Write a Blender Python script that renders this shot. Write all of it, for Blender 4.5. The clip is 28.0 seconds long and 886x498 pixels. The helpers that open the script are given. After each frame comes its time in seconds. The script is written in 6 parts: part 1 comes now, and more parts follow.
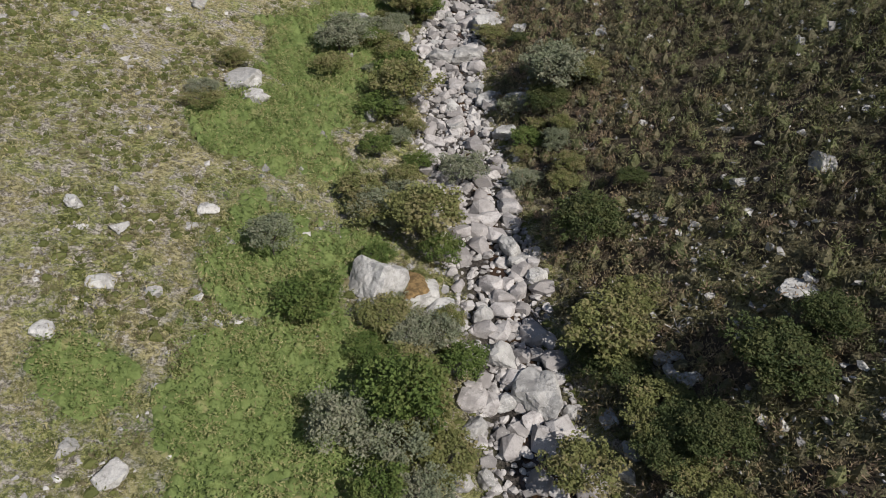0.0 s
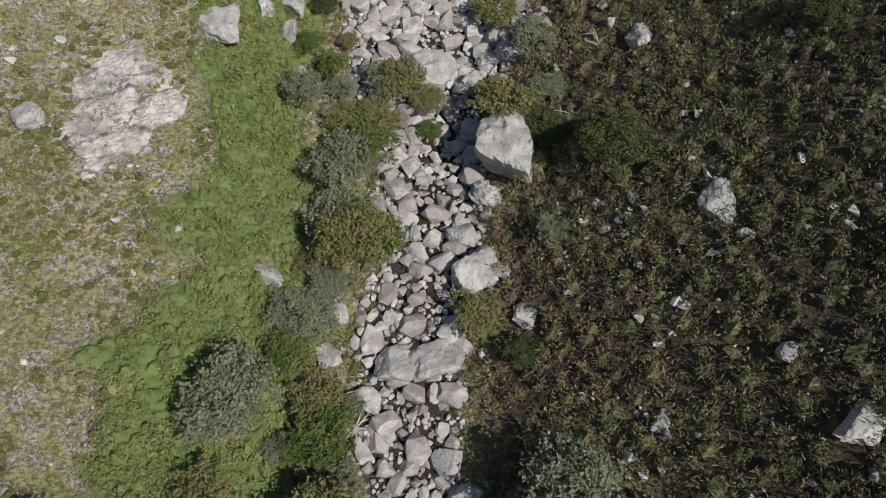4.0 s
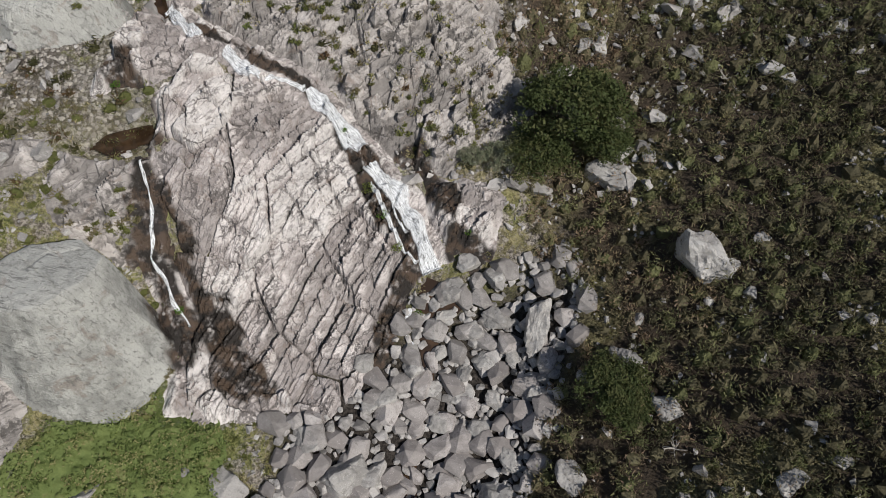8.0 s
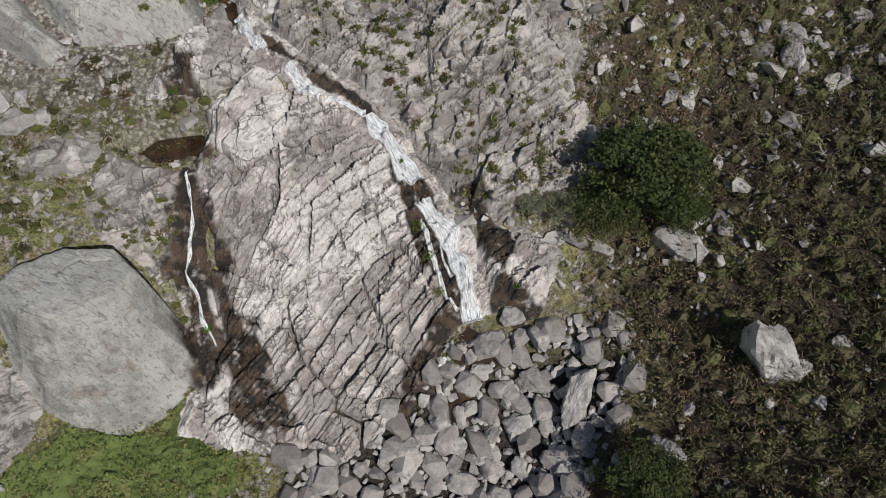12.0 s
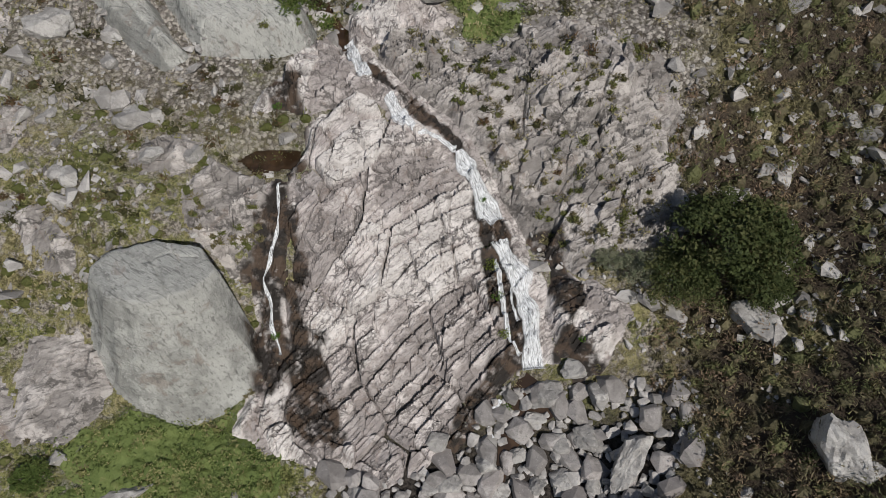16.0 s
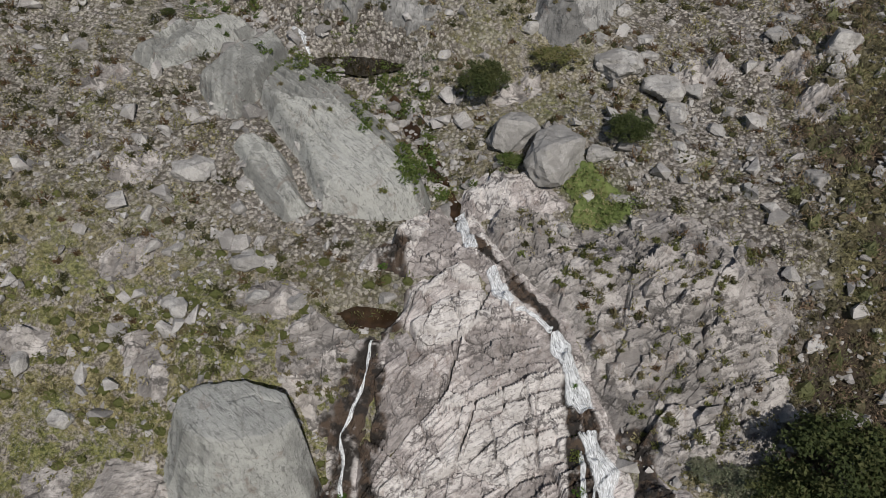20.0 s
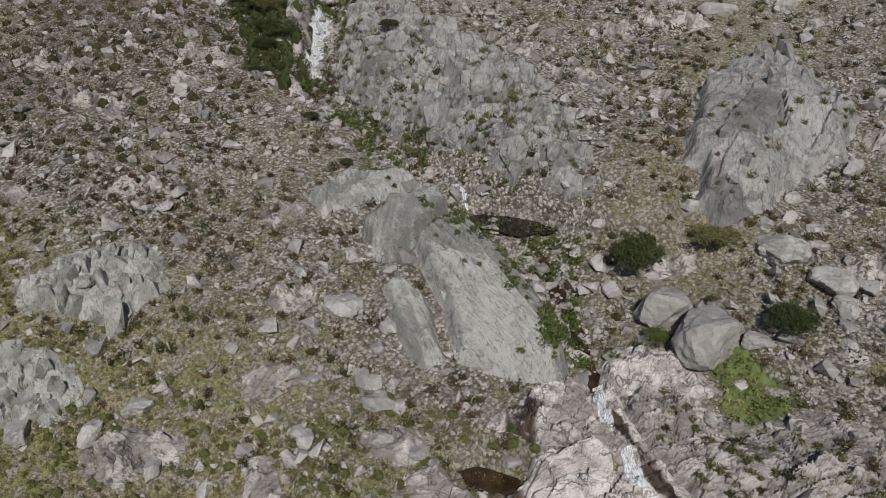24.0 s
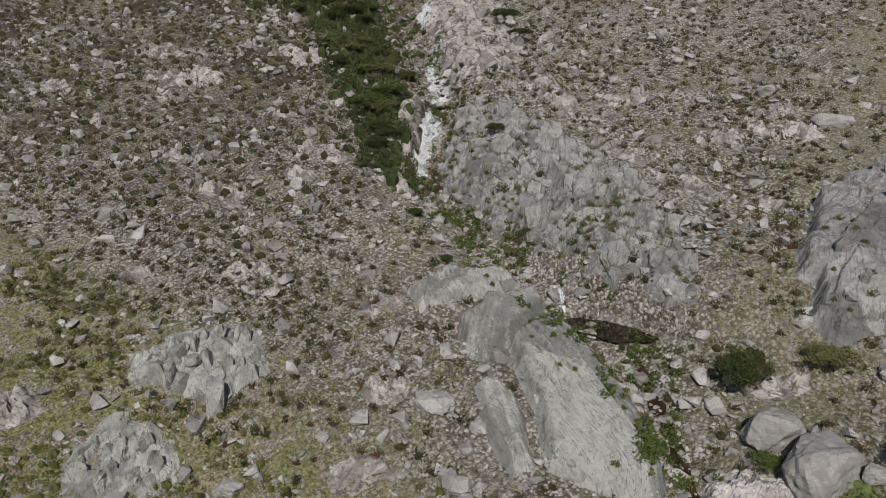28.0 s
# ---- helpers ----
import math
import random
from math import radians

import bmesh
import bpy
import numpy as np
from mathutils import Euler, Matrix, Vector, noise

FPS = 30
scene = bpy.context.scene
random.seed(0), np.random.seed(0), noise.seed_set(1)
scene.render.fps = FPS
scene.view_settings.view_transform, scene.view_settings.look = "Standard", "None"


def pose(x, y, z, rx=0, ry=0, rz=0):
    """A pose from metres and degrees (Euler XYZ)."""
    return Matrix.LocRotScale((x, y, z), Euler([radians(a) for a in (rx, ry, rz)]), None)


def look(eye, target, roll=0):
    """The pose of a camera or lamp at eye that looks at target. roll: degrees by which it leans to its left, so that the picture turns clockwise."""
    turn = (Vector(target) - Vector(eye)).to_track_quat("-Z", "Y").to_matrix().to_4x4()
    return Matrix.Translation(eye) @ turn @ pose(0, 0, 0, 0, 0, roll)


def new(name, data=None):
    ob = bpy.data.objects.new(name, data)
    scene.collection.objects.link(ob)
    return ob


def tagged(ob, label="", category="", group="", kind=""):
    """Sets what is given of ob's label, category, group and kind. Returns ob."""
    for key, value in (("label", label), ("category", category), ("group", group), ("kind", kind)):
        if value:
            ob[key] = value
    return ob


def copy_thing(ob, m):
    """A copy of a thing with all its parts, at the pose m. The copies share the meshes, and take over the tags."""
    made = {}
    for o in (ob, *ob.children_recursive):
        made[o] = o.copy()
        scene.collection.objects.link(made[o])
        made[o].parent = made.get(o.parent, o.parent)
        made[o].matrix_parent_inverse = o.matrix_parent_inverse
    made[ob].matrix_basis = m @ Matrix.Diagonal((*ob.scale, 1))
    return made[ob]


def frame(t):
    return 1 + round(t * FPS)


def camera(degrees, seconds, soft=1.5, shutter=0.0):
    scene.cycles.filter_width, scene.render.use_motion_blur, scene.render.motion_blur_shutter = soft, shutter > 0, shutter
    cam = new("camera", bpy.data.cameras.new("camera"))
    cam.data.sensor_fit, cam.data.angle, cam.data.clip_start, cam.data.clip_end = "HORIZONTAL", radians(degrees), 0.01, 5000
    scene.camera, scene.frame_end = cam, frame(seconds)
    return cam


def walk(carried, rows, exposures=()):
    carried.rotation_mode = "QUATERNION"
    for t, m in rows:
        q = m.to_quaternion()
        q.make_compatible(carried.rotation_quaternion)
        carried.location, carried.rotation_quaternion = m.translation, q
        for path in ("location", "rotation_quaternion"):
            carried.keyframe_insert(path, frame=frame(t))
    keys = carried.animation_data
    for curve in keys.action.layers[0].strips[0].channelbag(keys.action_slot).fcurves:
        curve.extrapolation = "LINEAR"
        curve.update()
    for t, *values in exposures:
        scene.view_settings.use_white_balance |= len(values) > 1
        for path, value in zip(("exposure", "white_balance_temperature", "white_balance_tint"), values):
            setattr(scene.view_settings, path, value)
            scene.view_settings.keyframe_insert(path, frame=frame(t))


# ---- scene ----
# ---- camera ----
# seconds; place; pitch, heading and roll in degrees
FLIGHT = (
    (0, 0.00, -0.00, 14.12, -35.72, -19.31, 0.14),
    (0.5, 1.72, 3.88, 15.28, -35.60, -19.10, 0.00),
    (1, 3.50, 8.16, 16.57, -35.68, -19.05, 0.05),
    (1.5, 5.07, 11.95, 17.73, -35.71, -18.95, 0.04),
    (2, 6.92, 16.49, 19.23, -35.94, -18.87, 0.03),
    (2.5, 8.56, 20.61, 20.47, -36.74, -18.89, 0.10),
    (4.5, 15.96, 38.15, 25.65, -56.87, -18.33, -0.06),
    (5, 17.93, 42.91, 26.78, -56.53, -18.42, 0.08),
    (5.5, 19.93, 47.69, 27.83, -56.11, -18.41, 0.11),
    (6, 22.29, 52.81, 28.63, -55.31, -17.94, -0.17),
    (6.5, 23.12, 54.85, 29.18, -55.51, -17.97, -0.07),
    (7, 23.94, 56.65, 29.55, -55.24, -17.86, -0.12),
    (7.5, 24.65, 58.37, 29.91, -55.21, -17.90, -0.06),
    (8, 25.23, 59.74, 30.00, -54.85, -18.04, 0.06),
    (8.5, 25.76, 60.88, 30.06, -54.99, -18.10, 0.08),
    (9, 26.08, 61.59, 30.00, -54.87, -18.23, 0.15),
    (9.5, 26.35, 62.10, 29.96, -54.95, -17.79, 0.13),
    (10, 26.59, 62.30, 29.87, -54.92, -15.04, -0.01),
    (10.5, 26.71, 62.30, 29.74, -54.77, -11.63, -0.11),
    (11, 26.76, 62.26, 29.64, -54.61, -9.65, -0.08),
    (11.5, 26.80, 62.29, 29.61, -54.70, -9.02, -0.08),
    (12, 26.82, 62.42, 29.68, -55.19, -8.82, -0.00),
    (12.5, 26.78, 62.42, 29.77, -55.83, -8.72, 0.09),
    (14.5, 26.87, 62.34, 29.84, -56.57, -4.37, -0.07),
    (15, 26.84, 62.32, 29.88, -55.22, -2.49, 0.02),
    (15.5, 26.82, 62.32, 29.92, -53.94, -0.73, 0.06),
    (16, 26.85, 62.32, 29.91, -52.30, 1.06, 0.03),
    (16.5, 26.87, 62.33, 29.91, -50.51, 2.21, -0.04),
    (17, 26.88, 62.37, 29.92, -48.71, 3.00, -0.10),
    (17.5, 26.88, 62.40, 29.90, -46.91, 3.92, -0.06),
    (18, 26.89, 62.41, 29.90, -45.07, 5.33, -0.03),
    (18.5, 26.89, 62.45, 29.89, -43.48, 6.86, -0.07),
    (19, 26.89, 62.49, 29.88, -41.97, 8.41, -0.07),
    (19.5, 26.90, 62.54, 29.85, -40.50, 10.00, -0.08),
    (20, 26.90, 62.59, 29.83, -38.92, 11.76, -0.01),
    (20.5, 26.90, 62.62, 29.80, -37.57, 13.35, 0.01),
    (21, 26.89, 62.68, 29.80, -36.00, 15.31, -0.00),
    (21.5, 26.88, 62.71, 29.79, -34.52, 17.11, 0.01),
    (23.5, 26.90, 62.75, 29.77, -28.22, 23.72, 0.02),
    (24, 26.91, 62.80, 29.76, -26.55, 25.00, 0.07),
    (24.5, 26.91, 62.82, 29.76, -25.16, 25.85, 0.03),
    (25, 26.90, 62.85, 29.80, -23.52, 26.65, 0.03),
    (25.5, 26.86, 62.86, 29.84, -22.02, 27.43, 0.04),
    (26, 26.85, 62.84, 29.87, -20.58, 28.69, -0.02),
    (26.5, 26.86, 62.83, 29.87, -19.74, 30.17, 0.01),
    (27, 26.88, 62.79, 29.91, -19.29, 31.81, -0.01),
    (27.5, 26.88, 62.76, 29.94, -19.15, 32.74, 0.03),
    (28, 26.89, 62.73, 29.99, -19.06, 33.23, 0.02),
)
cam = camera(62.88, 28.0, soft=0.9)
walk(cam, [(t, pose(x, y, z) @ pose(0, 0, 0, 0, 0, turn) @ pose(0, 0, 0, 90 + pitch) @ pose(0, 0, 0, 0, 0, roll)) for t, x, y, z, pitch, turn, roll in FLIGHT], [(0, 0.44), (2.5, 0.40), (5.5, 0.2), (8.5, -0.04), (15, -0.14), (20, -0.28), (28, -0.28)])

# ---- sky and sun ----
SUN_HEIGHT, SUN_TURN = 43.0, 152.0  # degrees above the horizon, and clockwise from +y
world = bpy.data.worlds.new("sky")
scene.world = world
world.use_nodes = True
sky = world.node_tree.nodes.new("ShaderNodeTexSky")
sky.sky_type, sky.sun_disc = "NISHITA", False
sky.sun_elevation, sky.sun_rotation = radians(SUN_HEIGHT), radians(SUN_TURN)
sky_out = world.node_tree.nodes["Background"]
sky_out.inputs["Strength"].default_value = 0.062
world.node_tree.links.new(sky.outputs[0], sky_out.inputs["Color"])
sun = new("sun", bpy.data.lights.new("sun", "SUN"))
sun.data.energy, sun.data.angle, sun.data.color = 4.0, radians(0.55), (1.0, 0.955, 0.895)
toward = Vector((math.sin(radians(SUN_TURN)) * math.cos(radians(SUN_HEIGHT)), math.cos(radians(SUN_TURN)) * math.cos(radians(SUN_HEIGHT)), math.sin(radians(SUN_HEIGHT))))
sun.matrix_world = look(toward * 200, (0, 0, 0))

# ---- materials ----
class Nodes:
    """Short hand for the nodes of one material."""

    def __init__(self, name, rough=0.8):
        self.mat = bpy.data.materials.new(name)
        self.mat.use_nodes = True
        self.tree = self.mat.node_tree
        self.shader = self.tree.nodes["Principled BSDF"]
        self.shader.inputs["Roughness"].default_value = rough
        self.shader.inputs["Specular IOR Level"].default_value = 0.25
        self.where = self.tree.nodes.new("ShaderNodeNewGeometry").outputs["Position"]

    def add(self, kind, **links):
        node = self.tree.nodes.new(kind)
        for key, value in links.items():
            socket = node.inputs[key.replace("_", " ")]
            if isinstance(value, bpy.types.NodeSocket):
                self.tree.links.new(value, socket)
            else:
                socket.default_value = value
        return node

    def noise(self, size, detail=6.0, rough=0.6, warp=0.0, at=None):
        return self.add("ShaderNodeTexNoise", Vector=at or self.where, Scale=1.0 / size, Detail=detail, Roughness=rough, Distortion=warp).outputs["Fac"]

    def cells(self, size, feature="F1", at=None):
        node = self.add("ShaderNodeTexVoronoi", Vector=at or self.where, Scale=1.0 / size)
        node.feature = feature
        return node

    def band(self, value, low, high):
        node = self.add("ShaderNodeMapRange", Value=value, From_Min=low, From_Max=high)
        node.interpolation_type = "SMOOTHSTEP"
        return node.outputs["Result"]

    def mix(self, fac, a, b):
        node = self.tree.nodes.new("ShaderNodeMix")
        node.data_type = "RGBA"
        for socket, value in ((node.inputs[0], fac), (node.inputs[6], a), (node.inputs[7], b)):
            if isinstance(value, bpy.types.NodeSocket):
                self.tree.links.new(value, socket)
            else:
                socket.default_value = value if isinstance(value, float) else (*value, 1.0)
        return node.outputs[2]

    def math(self, how, a, b):
        node = self.tree.nodes.new("ShaderNodeMath")
        node.operation = how
        for socket, value in zip(node.inputs, (a, b)):
            if isinstance(value, bpy.types.NodeSocket):
                self.tree.links.new(value, socket)
            else:
                socket.default_value = value
        return node.outputs[0]

    def mask(self, name):
        node = self.tree.nodes.new("ShaderNodeAttribute")
        node.attribute_name = name
        return node.outputs["Fac"]

    def stretched(self, sx, sy, sz, turn=0.0):
        node = self.tree.nodes.new("ShaderNodeMapping")
        node.vector_type = "TEXTURE"
        self.tree.links.new(self.where, node.inputs["Vector"])
        node.inputs["Rotation"].default_value = (0, 0, radians(turn))
        node.inputs["Scale"].default_value = (sx, sy, sz)
        return node.outputs[0]

    def done(self, colour, bump=None, strength=0.5, depth=0.05):
        self.tree.links.new(colour, self.shader.inputs["Base Color"])
        if bump is not None:
            node = self.add("ShaderNodeBump", Strength=strength, Distance=depth, Height=bump)
            self.tree.links.new(node.outputs[0], self.shader.inputs["Normal"])
        return self.mat


def rock_material(name, pale, mid, dark, tint=0.5, strata=None, lichen=0.0, loose=False, cracked=1.0, stained=0.5):
    """Granite: speckle, cloudy staining, dark joints and lichen."""
    n = Nodes(name, 0.82)
    info = n.tree.nodes.new("ShaderNodeObjectInfo").outputs["Random"]
    colour = n.mix(n.band(n.noise(0.9, 8, 0.64, 0.5), 0.40, 0.58), mid, pale)
    colour = n.mix(n.math("MULTIPLY", n.band(n.noise(0.45, 9, 0.78, 0.3), 0.53, 0.68), min(1.0, 0.3 + 1.2 * stained)), colour, dark)
    grain = n.noise(0.05, 4, 0.8)
    colour = n.mix(n.math("MULTIPLY", n.band(grain, 0.48, 0.70), 0.6), colour, tuple(0.55 * c for c in mid))
    colour = n.mix(n.math("MULTIPLY", info, tint), colour, tuple(0.72 * c for c in mid))
    if loose:
        piece = n.tree.nodes.new("ShaderNodeNewGeometry").outputs["Random Per Island"]
        colour = n.mix(n.math("MULTIPLY", n.band(piece, 0.55, 1.0), 0.7), colour, tuple(0.5 * c for c in mid))
        colour = n.mix(n.math("MULTIPLY", n.band(piece, 0.25, 0.0), 0.5), colour, tuple(1.1 * c for c in pale))
    if lichen:
        colour = n.mix(n.math("MULTIPLY", n.band(n.noise(0.22, 5, 0.7), 0.58, 0.66), lichen), colour, (0.40, 0.40, 0.35))
    bump = n.math("ADD", n.noise(0.12, 8, 0.7), n.math("MULTIPLY", n.noise(0.5, 6, 0.7), 2.0))
    flecks = n.math("MULTIPLY", n.band(n.noise(0.09, 5, 0.8), 0.57, 0.63), n.band(n.noise(0.7, 5, 0.7), 0.45, 0.6))
    colour = n.mix(n.math("MULTIPLY", flecks, 0.55), colour, tuple(min(0.8, 1.35 * c) for c in pale))
    if strata:
        # tone paints light and shade into the rock: proud faces pale, recesses dark
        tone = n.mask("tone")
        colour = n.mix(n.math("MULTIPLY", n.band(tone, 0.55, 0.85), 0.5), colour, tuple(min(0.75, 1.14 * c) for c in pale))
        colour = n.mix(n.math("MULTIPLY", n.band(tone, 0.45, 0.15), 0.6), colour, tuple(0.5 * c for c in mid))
        stain = n.band(n.noise(1.7, 10, 0.76, 1.0), 0.48, 0.56)
        colour = n.mix(n.math("MULTIPLY", stain, stained), colour, tuple(0.6 * c for c in mid))
        rust = n.band(n.noise(1.1, 9, 0.75, 0.8, at=n.stretched(1, 1.6, 1, 20)), 0.56, 0.64)
        colour = n.mix(n.math("MULTIPLY", rust, 0.45), colour, (0.17, 0.115, 0.085))
        turn, wide = strata
        lines = n.noise(1.0, 9, 0.72, 0.8, at=n.stretched(wide * 6, wide, wide * 3, turn))
        colour = n.mix(n.math("MULTIPLY", n.band(lines, 0.52, 0.62), 0.75), colour, tuple(0.45 * c for c in mid))
        bump = n.math("ADD", n.math("MULTIPLY", lines, 2.5), bump)
        for size, stretch, strong in ((wide * 11, 2.6, 0.85 * cracked), (wide * 4, 2.0, 0.45 * cracked)):
            bent = n.tree.nodes.new("ShaderNodeVectorMath")
            bent.operation = "ADD"
            n.tree.links.new(n.stretched(stretch, 1, 1.6, turn), bent.inputs[0])
            wander = n.add("ShaderNodeTexNoise", Vector=n.where, Scale=1.6, Detail=4.0, Roughness=0.6)
            n.tree.links.new(n.add("ShaderNodeVectorMath", Vector=wander.outputs["Color"]).outputs[0], bent.inputs[1])
            crack = n.add("ShaderNodeTexVoronoi", Vector=bent.outputs[0], Scale=1.0 / size)
            crack.feature = "DISTANCE_TO_EDGE"
            line = n.math("MULTIPLY", n.band(crack.outputs["Distance"], 0.055, 0.012), n.math("MULTIPLY", n.band(n.noise(1.3, 5, 0.7), 0.40, 0.55), strong))
            colour = n.mix(n.math("MULTIPLY", line, 1.0), colour, tuple(0.28 * c for c in mid))
            bump = n.math("SUBTRACT", bump, n.math("MULTIPLY", line, 2.2))
    wet = n.mask("wet")
    colour = n.mix(n.math("MULTIPLY", wet, n.band(n.noise(0.5, 4, 0.6), 0.20, 0.48)), colour, n.mix(n.band(n.noise(0.6, 4, 0.6), 0.45, 0.6), (0.034, 0.030, 0.027), (0.085, 0.062, 0.047)))
    n.tree.links.new(n.band(wet, 1.3, -0.4), n.shader.inputs["Roughness"])
    return n.done(colour, bump, 0.45, 0.07)


def leaf_material(name, dark, light, odd, size=3.0, bumpy=0.6):
    """Foliage: a colour for each plant, a shade for each leaf and a little light through it."""
    n = Nodes(name, 0.6)
    plant = n.mask("tint")
    leaf = n.tree.nodes.new("ShaderNodeNewGeometry").outputs["Random Per Island"]
    fine = n.noise(0.11, 6, 0.75)
    colour = n.mix(n.math("ADD", n.math("MULTIPLY", plant, 0.6), n.math("ADD", n.math("MULTIPLY", leaf, 0.15), n.math("MULTIPLY", n.band(fine, 0.32, 0.68), 0.25))), dark, light)
    colour = n.mix(n.math("MULTIPLY", n.band(n.math("ADD", n.math("MULTIPLY", n.noise(size, 3), 0.6), n.math("MULTIPLY", plant, 0.4)), 0.5, 0.6), 0.8), colour, odd)
    glow = n.add("ShaderNodeBsdfTranslucent", Color=colour)
    n.done(colour, fine, bumpy, 0.10)
    both = n.add("ShaderNodeMixShader", Fac=0.35)
    n.tree.links.new(n.shader.outputs[0], both.inputs[1])
    n.tree.links.new(glow.outputs[0], both.inputs[2])
    n.tree.links.new(both.outputs[0], n.tree.nodes["Material Output"].inputs["Surface"])
    return n.mat


def ground_material():
    """Stony soil with dry grass; attributes say where fern, heath and bare gravel grow."""
    n = Nodes("hillside_soil", 0.95)
    fine = n.noise(0.16, 9, 0.75)
    soil = n.mix(n.band(fine, 0.42, 0.60), (0.13, 0.112, 0.09), (0.59, 0.535, 0.465))
    grass = n.mix(n.band(n.noise(0.22, 8, 0.78), 0.42, 0.60), (0.13, 0.115, 0.05), (0.50, 0.44, 0.235))
    green = n.mix(n.band(n.noise(0.20, 8, 0.78), 0.42, 0.60), (0.095, 0.108, 0.035), (0.39, 0.39, 0.15))
    grass = n.mix(n.band(n.noise(4.0, 6, 0.7), 0.42, 0.57), grass, green)
    colour = n.mix(n.band(n.noise(0.8, 9, 0.74, 0.6), 0.42, 0.52), soil, grass)
    bent = n.add("ShaderNodeTexNoise", Vector=n.where, Scale=3.0, Detail=3.0, Roughness=0.6)
    shift = n.tree.nodes.new("ShaderNodeVectorMath")
    shift.operation = "MULTIPLY_ADD"
    n.tree.links.new(bent.outputs["Color"], shift.inputs[0])
    shift.inputs[1].default_value = (0.35, 0.35, 0.35)
    n.tree.links.new(n.where, shift.inputs[2])
    chips, clods = n.cells(0.17, at=shift.outputs[0]), n.cells(0.55, at=shift.outputs[0])
    scree = n.mix(n.band(chips.outputs["Color"], 0.28, 0.72), (0.16, 0.138, 0.118), (0.71, 0.66, 0.60))
    scree = n.mix(n.math("MULTIPLY", n.band(clods.outputs["Color"], 0.45, 0.85), 0.75), scree, (0.49, 0.45, 0.41))
    # shade between chips is painted: colour darkens away from each chip's centre
    scree = n.mix(n.math("MULTIPLY", n.band(chips.outputs["Distance"], 0.42, 0.66), 0.6), scree, (0.06, 0.05, 0.04))
    scree = n.mix(n.math("MULTIPLY", n.band(n.noise(0.5, 6, 0.65), 0.55, 0.60), 0.6), scree, (0.09, 0.078, 0.036))
    colour = n.mix(n.math("MULTIPLY", n.mask("scree"), n.band(n.noise(1.6, 8, 0.72, 0.5), 0.34, 0.46)), colour, scree)
    speck = n.math("MULTIPLY", n.band(n.noise(0.075, 3, 0.8), 0.56, 0.62), n.band(n.noise(0.9, 6, 0.7), 0.40, 0.55))
    colour = n.mix(n.math("MULTIPLY", speck, 0.8), colour, (0.50, 0.46, 0.42))
    # gravel is near black: shade of the gaps between stones, put into its colour
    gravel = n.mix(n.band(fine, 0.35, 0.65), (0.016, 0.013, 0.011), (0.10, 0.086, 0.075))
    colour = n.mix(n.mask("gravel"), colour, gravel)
    colour = n.mix(n.math("MULTIPLY", n.mask("fern"), 0.9), colour, n.mix(n.noise(0.3, 7), (0.035, 0.065, 0.012), (0.14, 0.20, 0.045)))
    heath = n.mix(n.noise(0.4, 8, 0.7), (0.035, 0.027, 0.02), (0.16, 0.125, 0.09))
    opening = n.mix(n.band(n.noise(0.2, 7, 0.75), 0.42, 0.60), (0.10, 0.09, 0.042), (0.33, 0.30, 0.16))
    colour = n.mix(n.mask("heath"), colour, n.mix(n.mask("open"), heath, opening))
    rounded = n.math("MULTIPLY", n.math("MULTIPLY", chips.outputs["Distance"], n.mask("scree")), -0.8)
    return n.done(colour, n.math("ADD", rounded, n.math("ADD", n.noise(0.22, 8, 0.7), n.math("MULTIPLY", fine, 1.6))), 1.0, 0.16)


def water_material(name, tone):
    n = Nodes(name, 0.06)
    n.shader.inputs["Specular IOR Level"].default_value = 0.5
    colour = n.mix(n.band(n.noise(0.6, 5), 0.4, 0.7), tone, tuple(2.2 * c for c in tone))
    return n.done(colour, n.noise(0.25, 3), 0.25, 0.02)


def foam_material():
    """Falling water: white streaks along the flow with gaps through which the rock shows."""
    n = Nodes("falling_water", 0.35)
    flow = n.tree.nodes.new("ShaderNodeAttribute")
    flow.attribute_name = "flow"
    streak = n.add("ShaderNodeTexNoise", Vector=flow.outputs["Vector"], Scale=1.0, Detail=7.0, Roughness=0.74, Distortion=1.3).outputs["Fac"]
    colour = n.mix(n.band(streak, 0.35, 0.6), (0.66, 0.70, 0.74), (0.88, 0.90, 0.92))
    lace = n.math("MULTIPLY", n.band(streak, 0.32, 0.58), n.band(n.mask("edge"), 0.0, 0.45))
    n.tree.links.new(n.math("MULTIPLY", lace, 0.94), n.shader.inputs["Alpha"])
    return n.done(colour, streak, 0.6, 0.08)


M_SOIL = ground_material()
M_BEDROCK = rock_material("washed_pink_granite", (0.69, 0.64, 0.62), (0.42, 0.378, 0.362), (0.095, 0.078, 0.07), 0.1, (36, 0.09), stained=0.2)
M_CRAG = rock_material("weathered_grey_granite", (0.53, 0.495, 0.472), (0.305, 0.282, 0.266), (0.085, 0.073, 0.065), 0.3, (25, 0.14), 0.5, stained=0.35)
M_SLAB = rock_material("smooth_grey_slab", (0.43, 0.432, 0.408), (0.29, 0.292, 0.275), (0.13, 0.127, 0.12), 0.15, (149, 0.10), 0.5, cracked=0.3, stained=0.12)
M_CLIFF = rock_material("blue_grey_cliff", (0.38, 0.375, 0.365), (0.225, 0.222, 0.216), (0.08, 0.075, 0.072), 0.25, (100, 0.16), 0.5, cracked=0.6, stained=0.25)
M_BOULDER = rock_material("grey_boulder_granite", (0.50, 0.485, 0.465), (0.30, 0.288, 0.275), (0.11, 0.102, 0.093), 0.6, None, 0.4)
M_RUBBLE = rock_material("loose_rubble", (0.47, 0.452, 0.436), (0.29, 0.276, 0.264), (0.12, 0.108, 0.10), 0.0, None, 0.3, True)
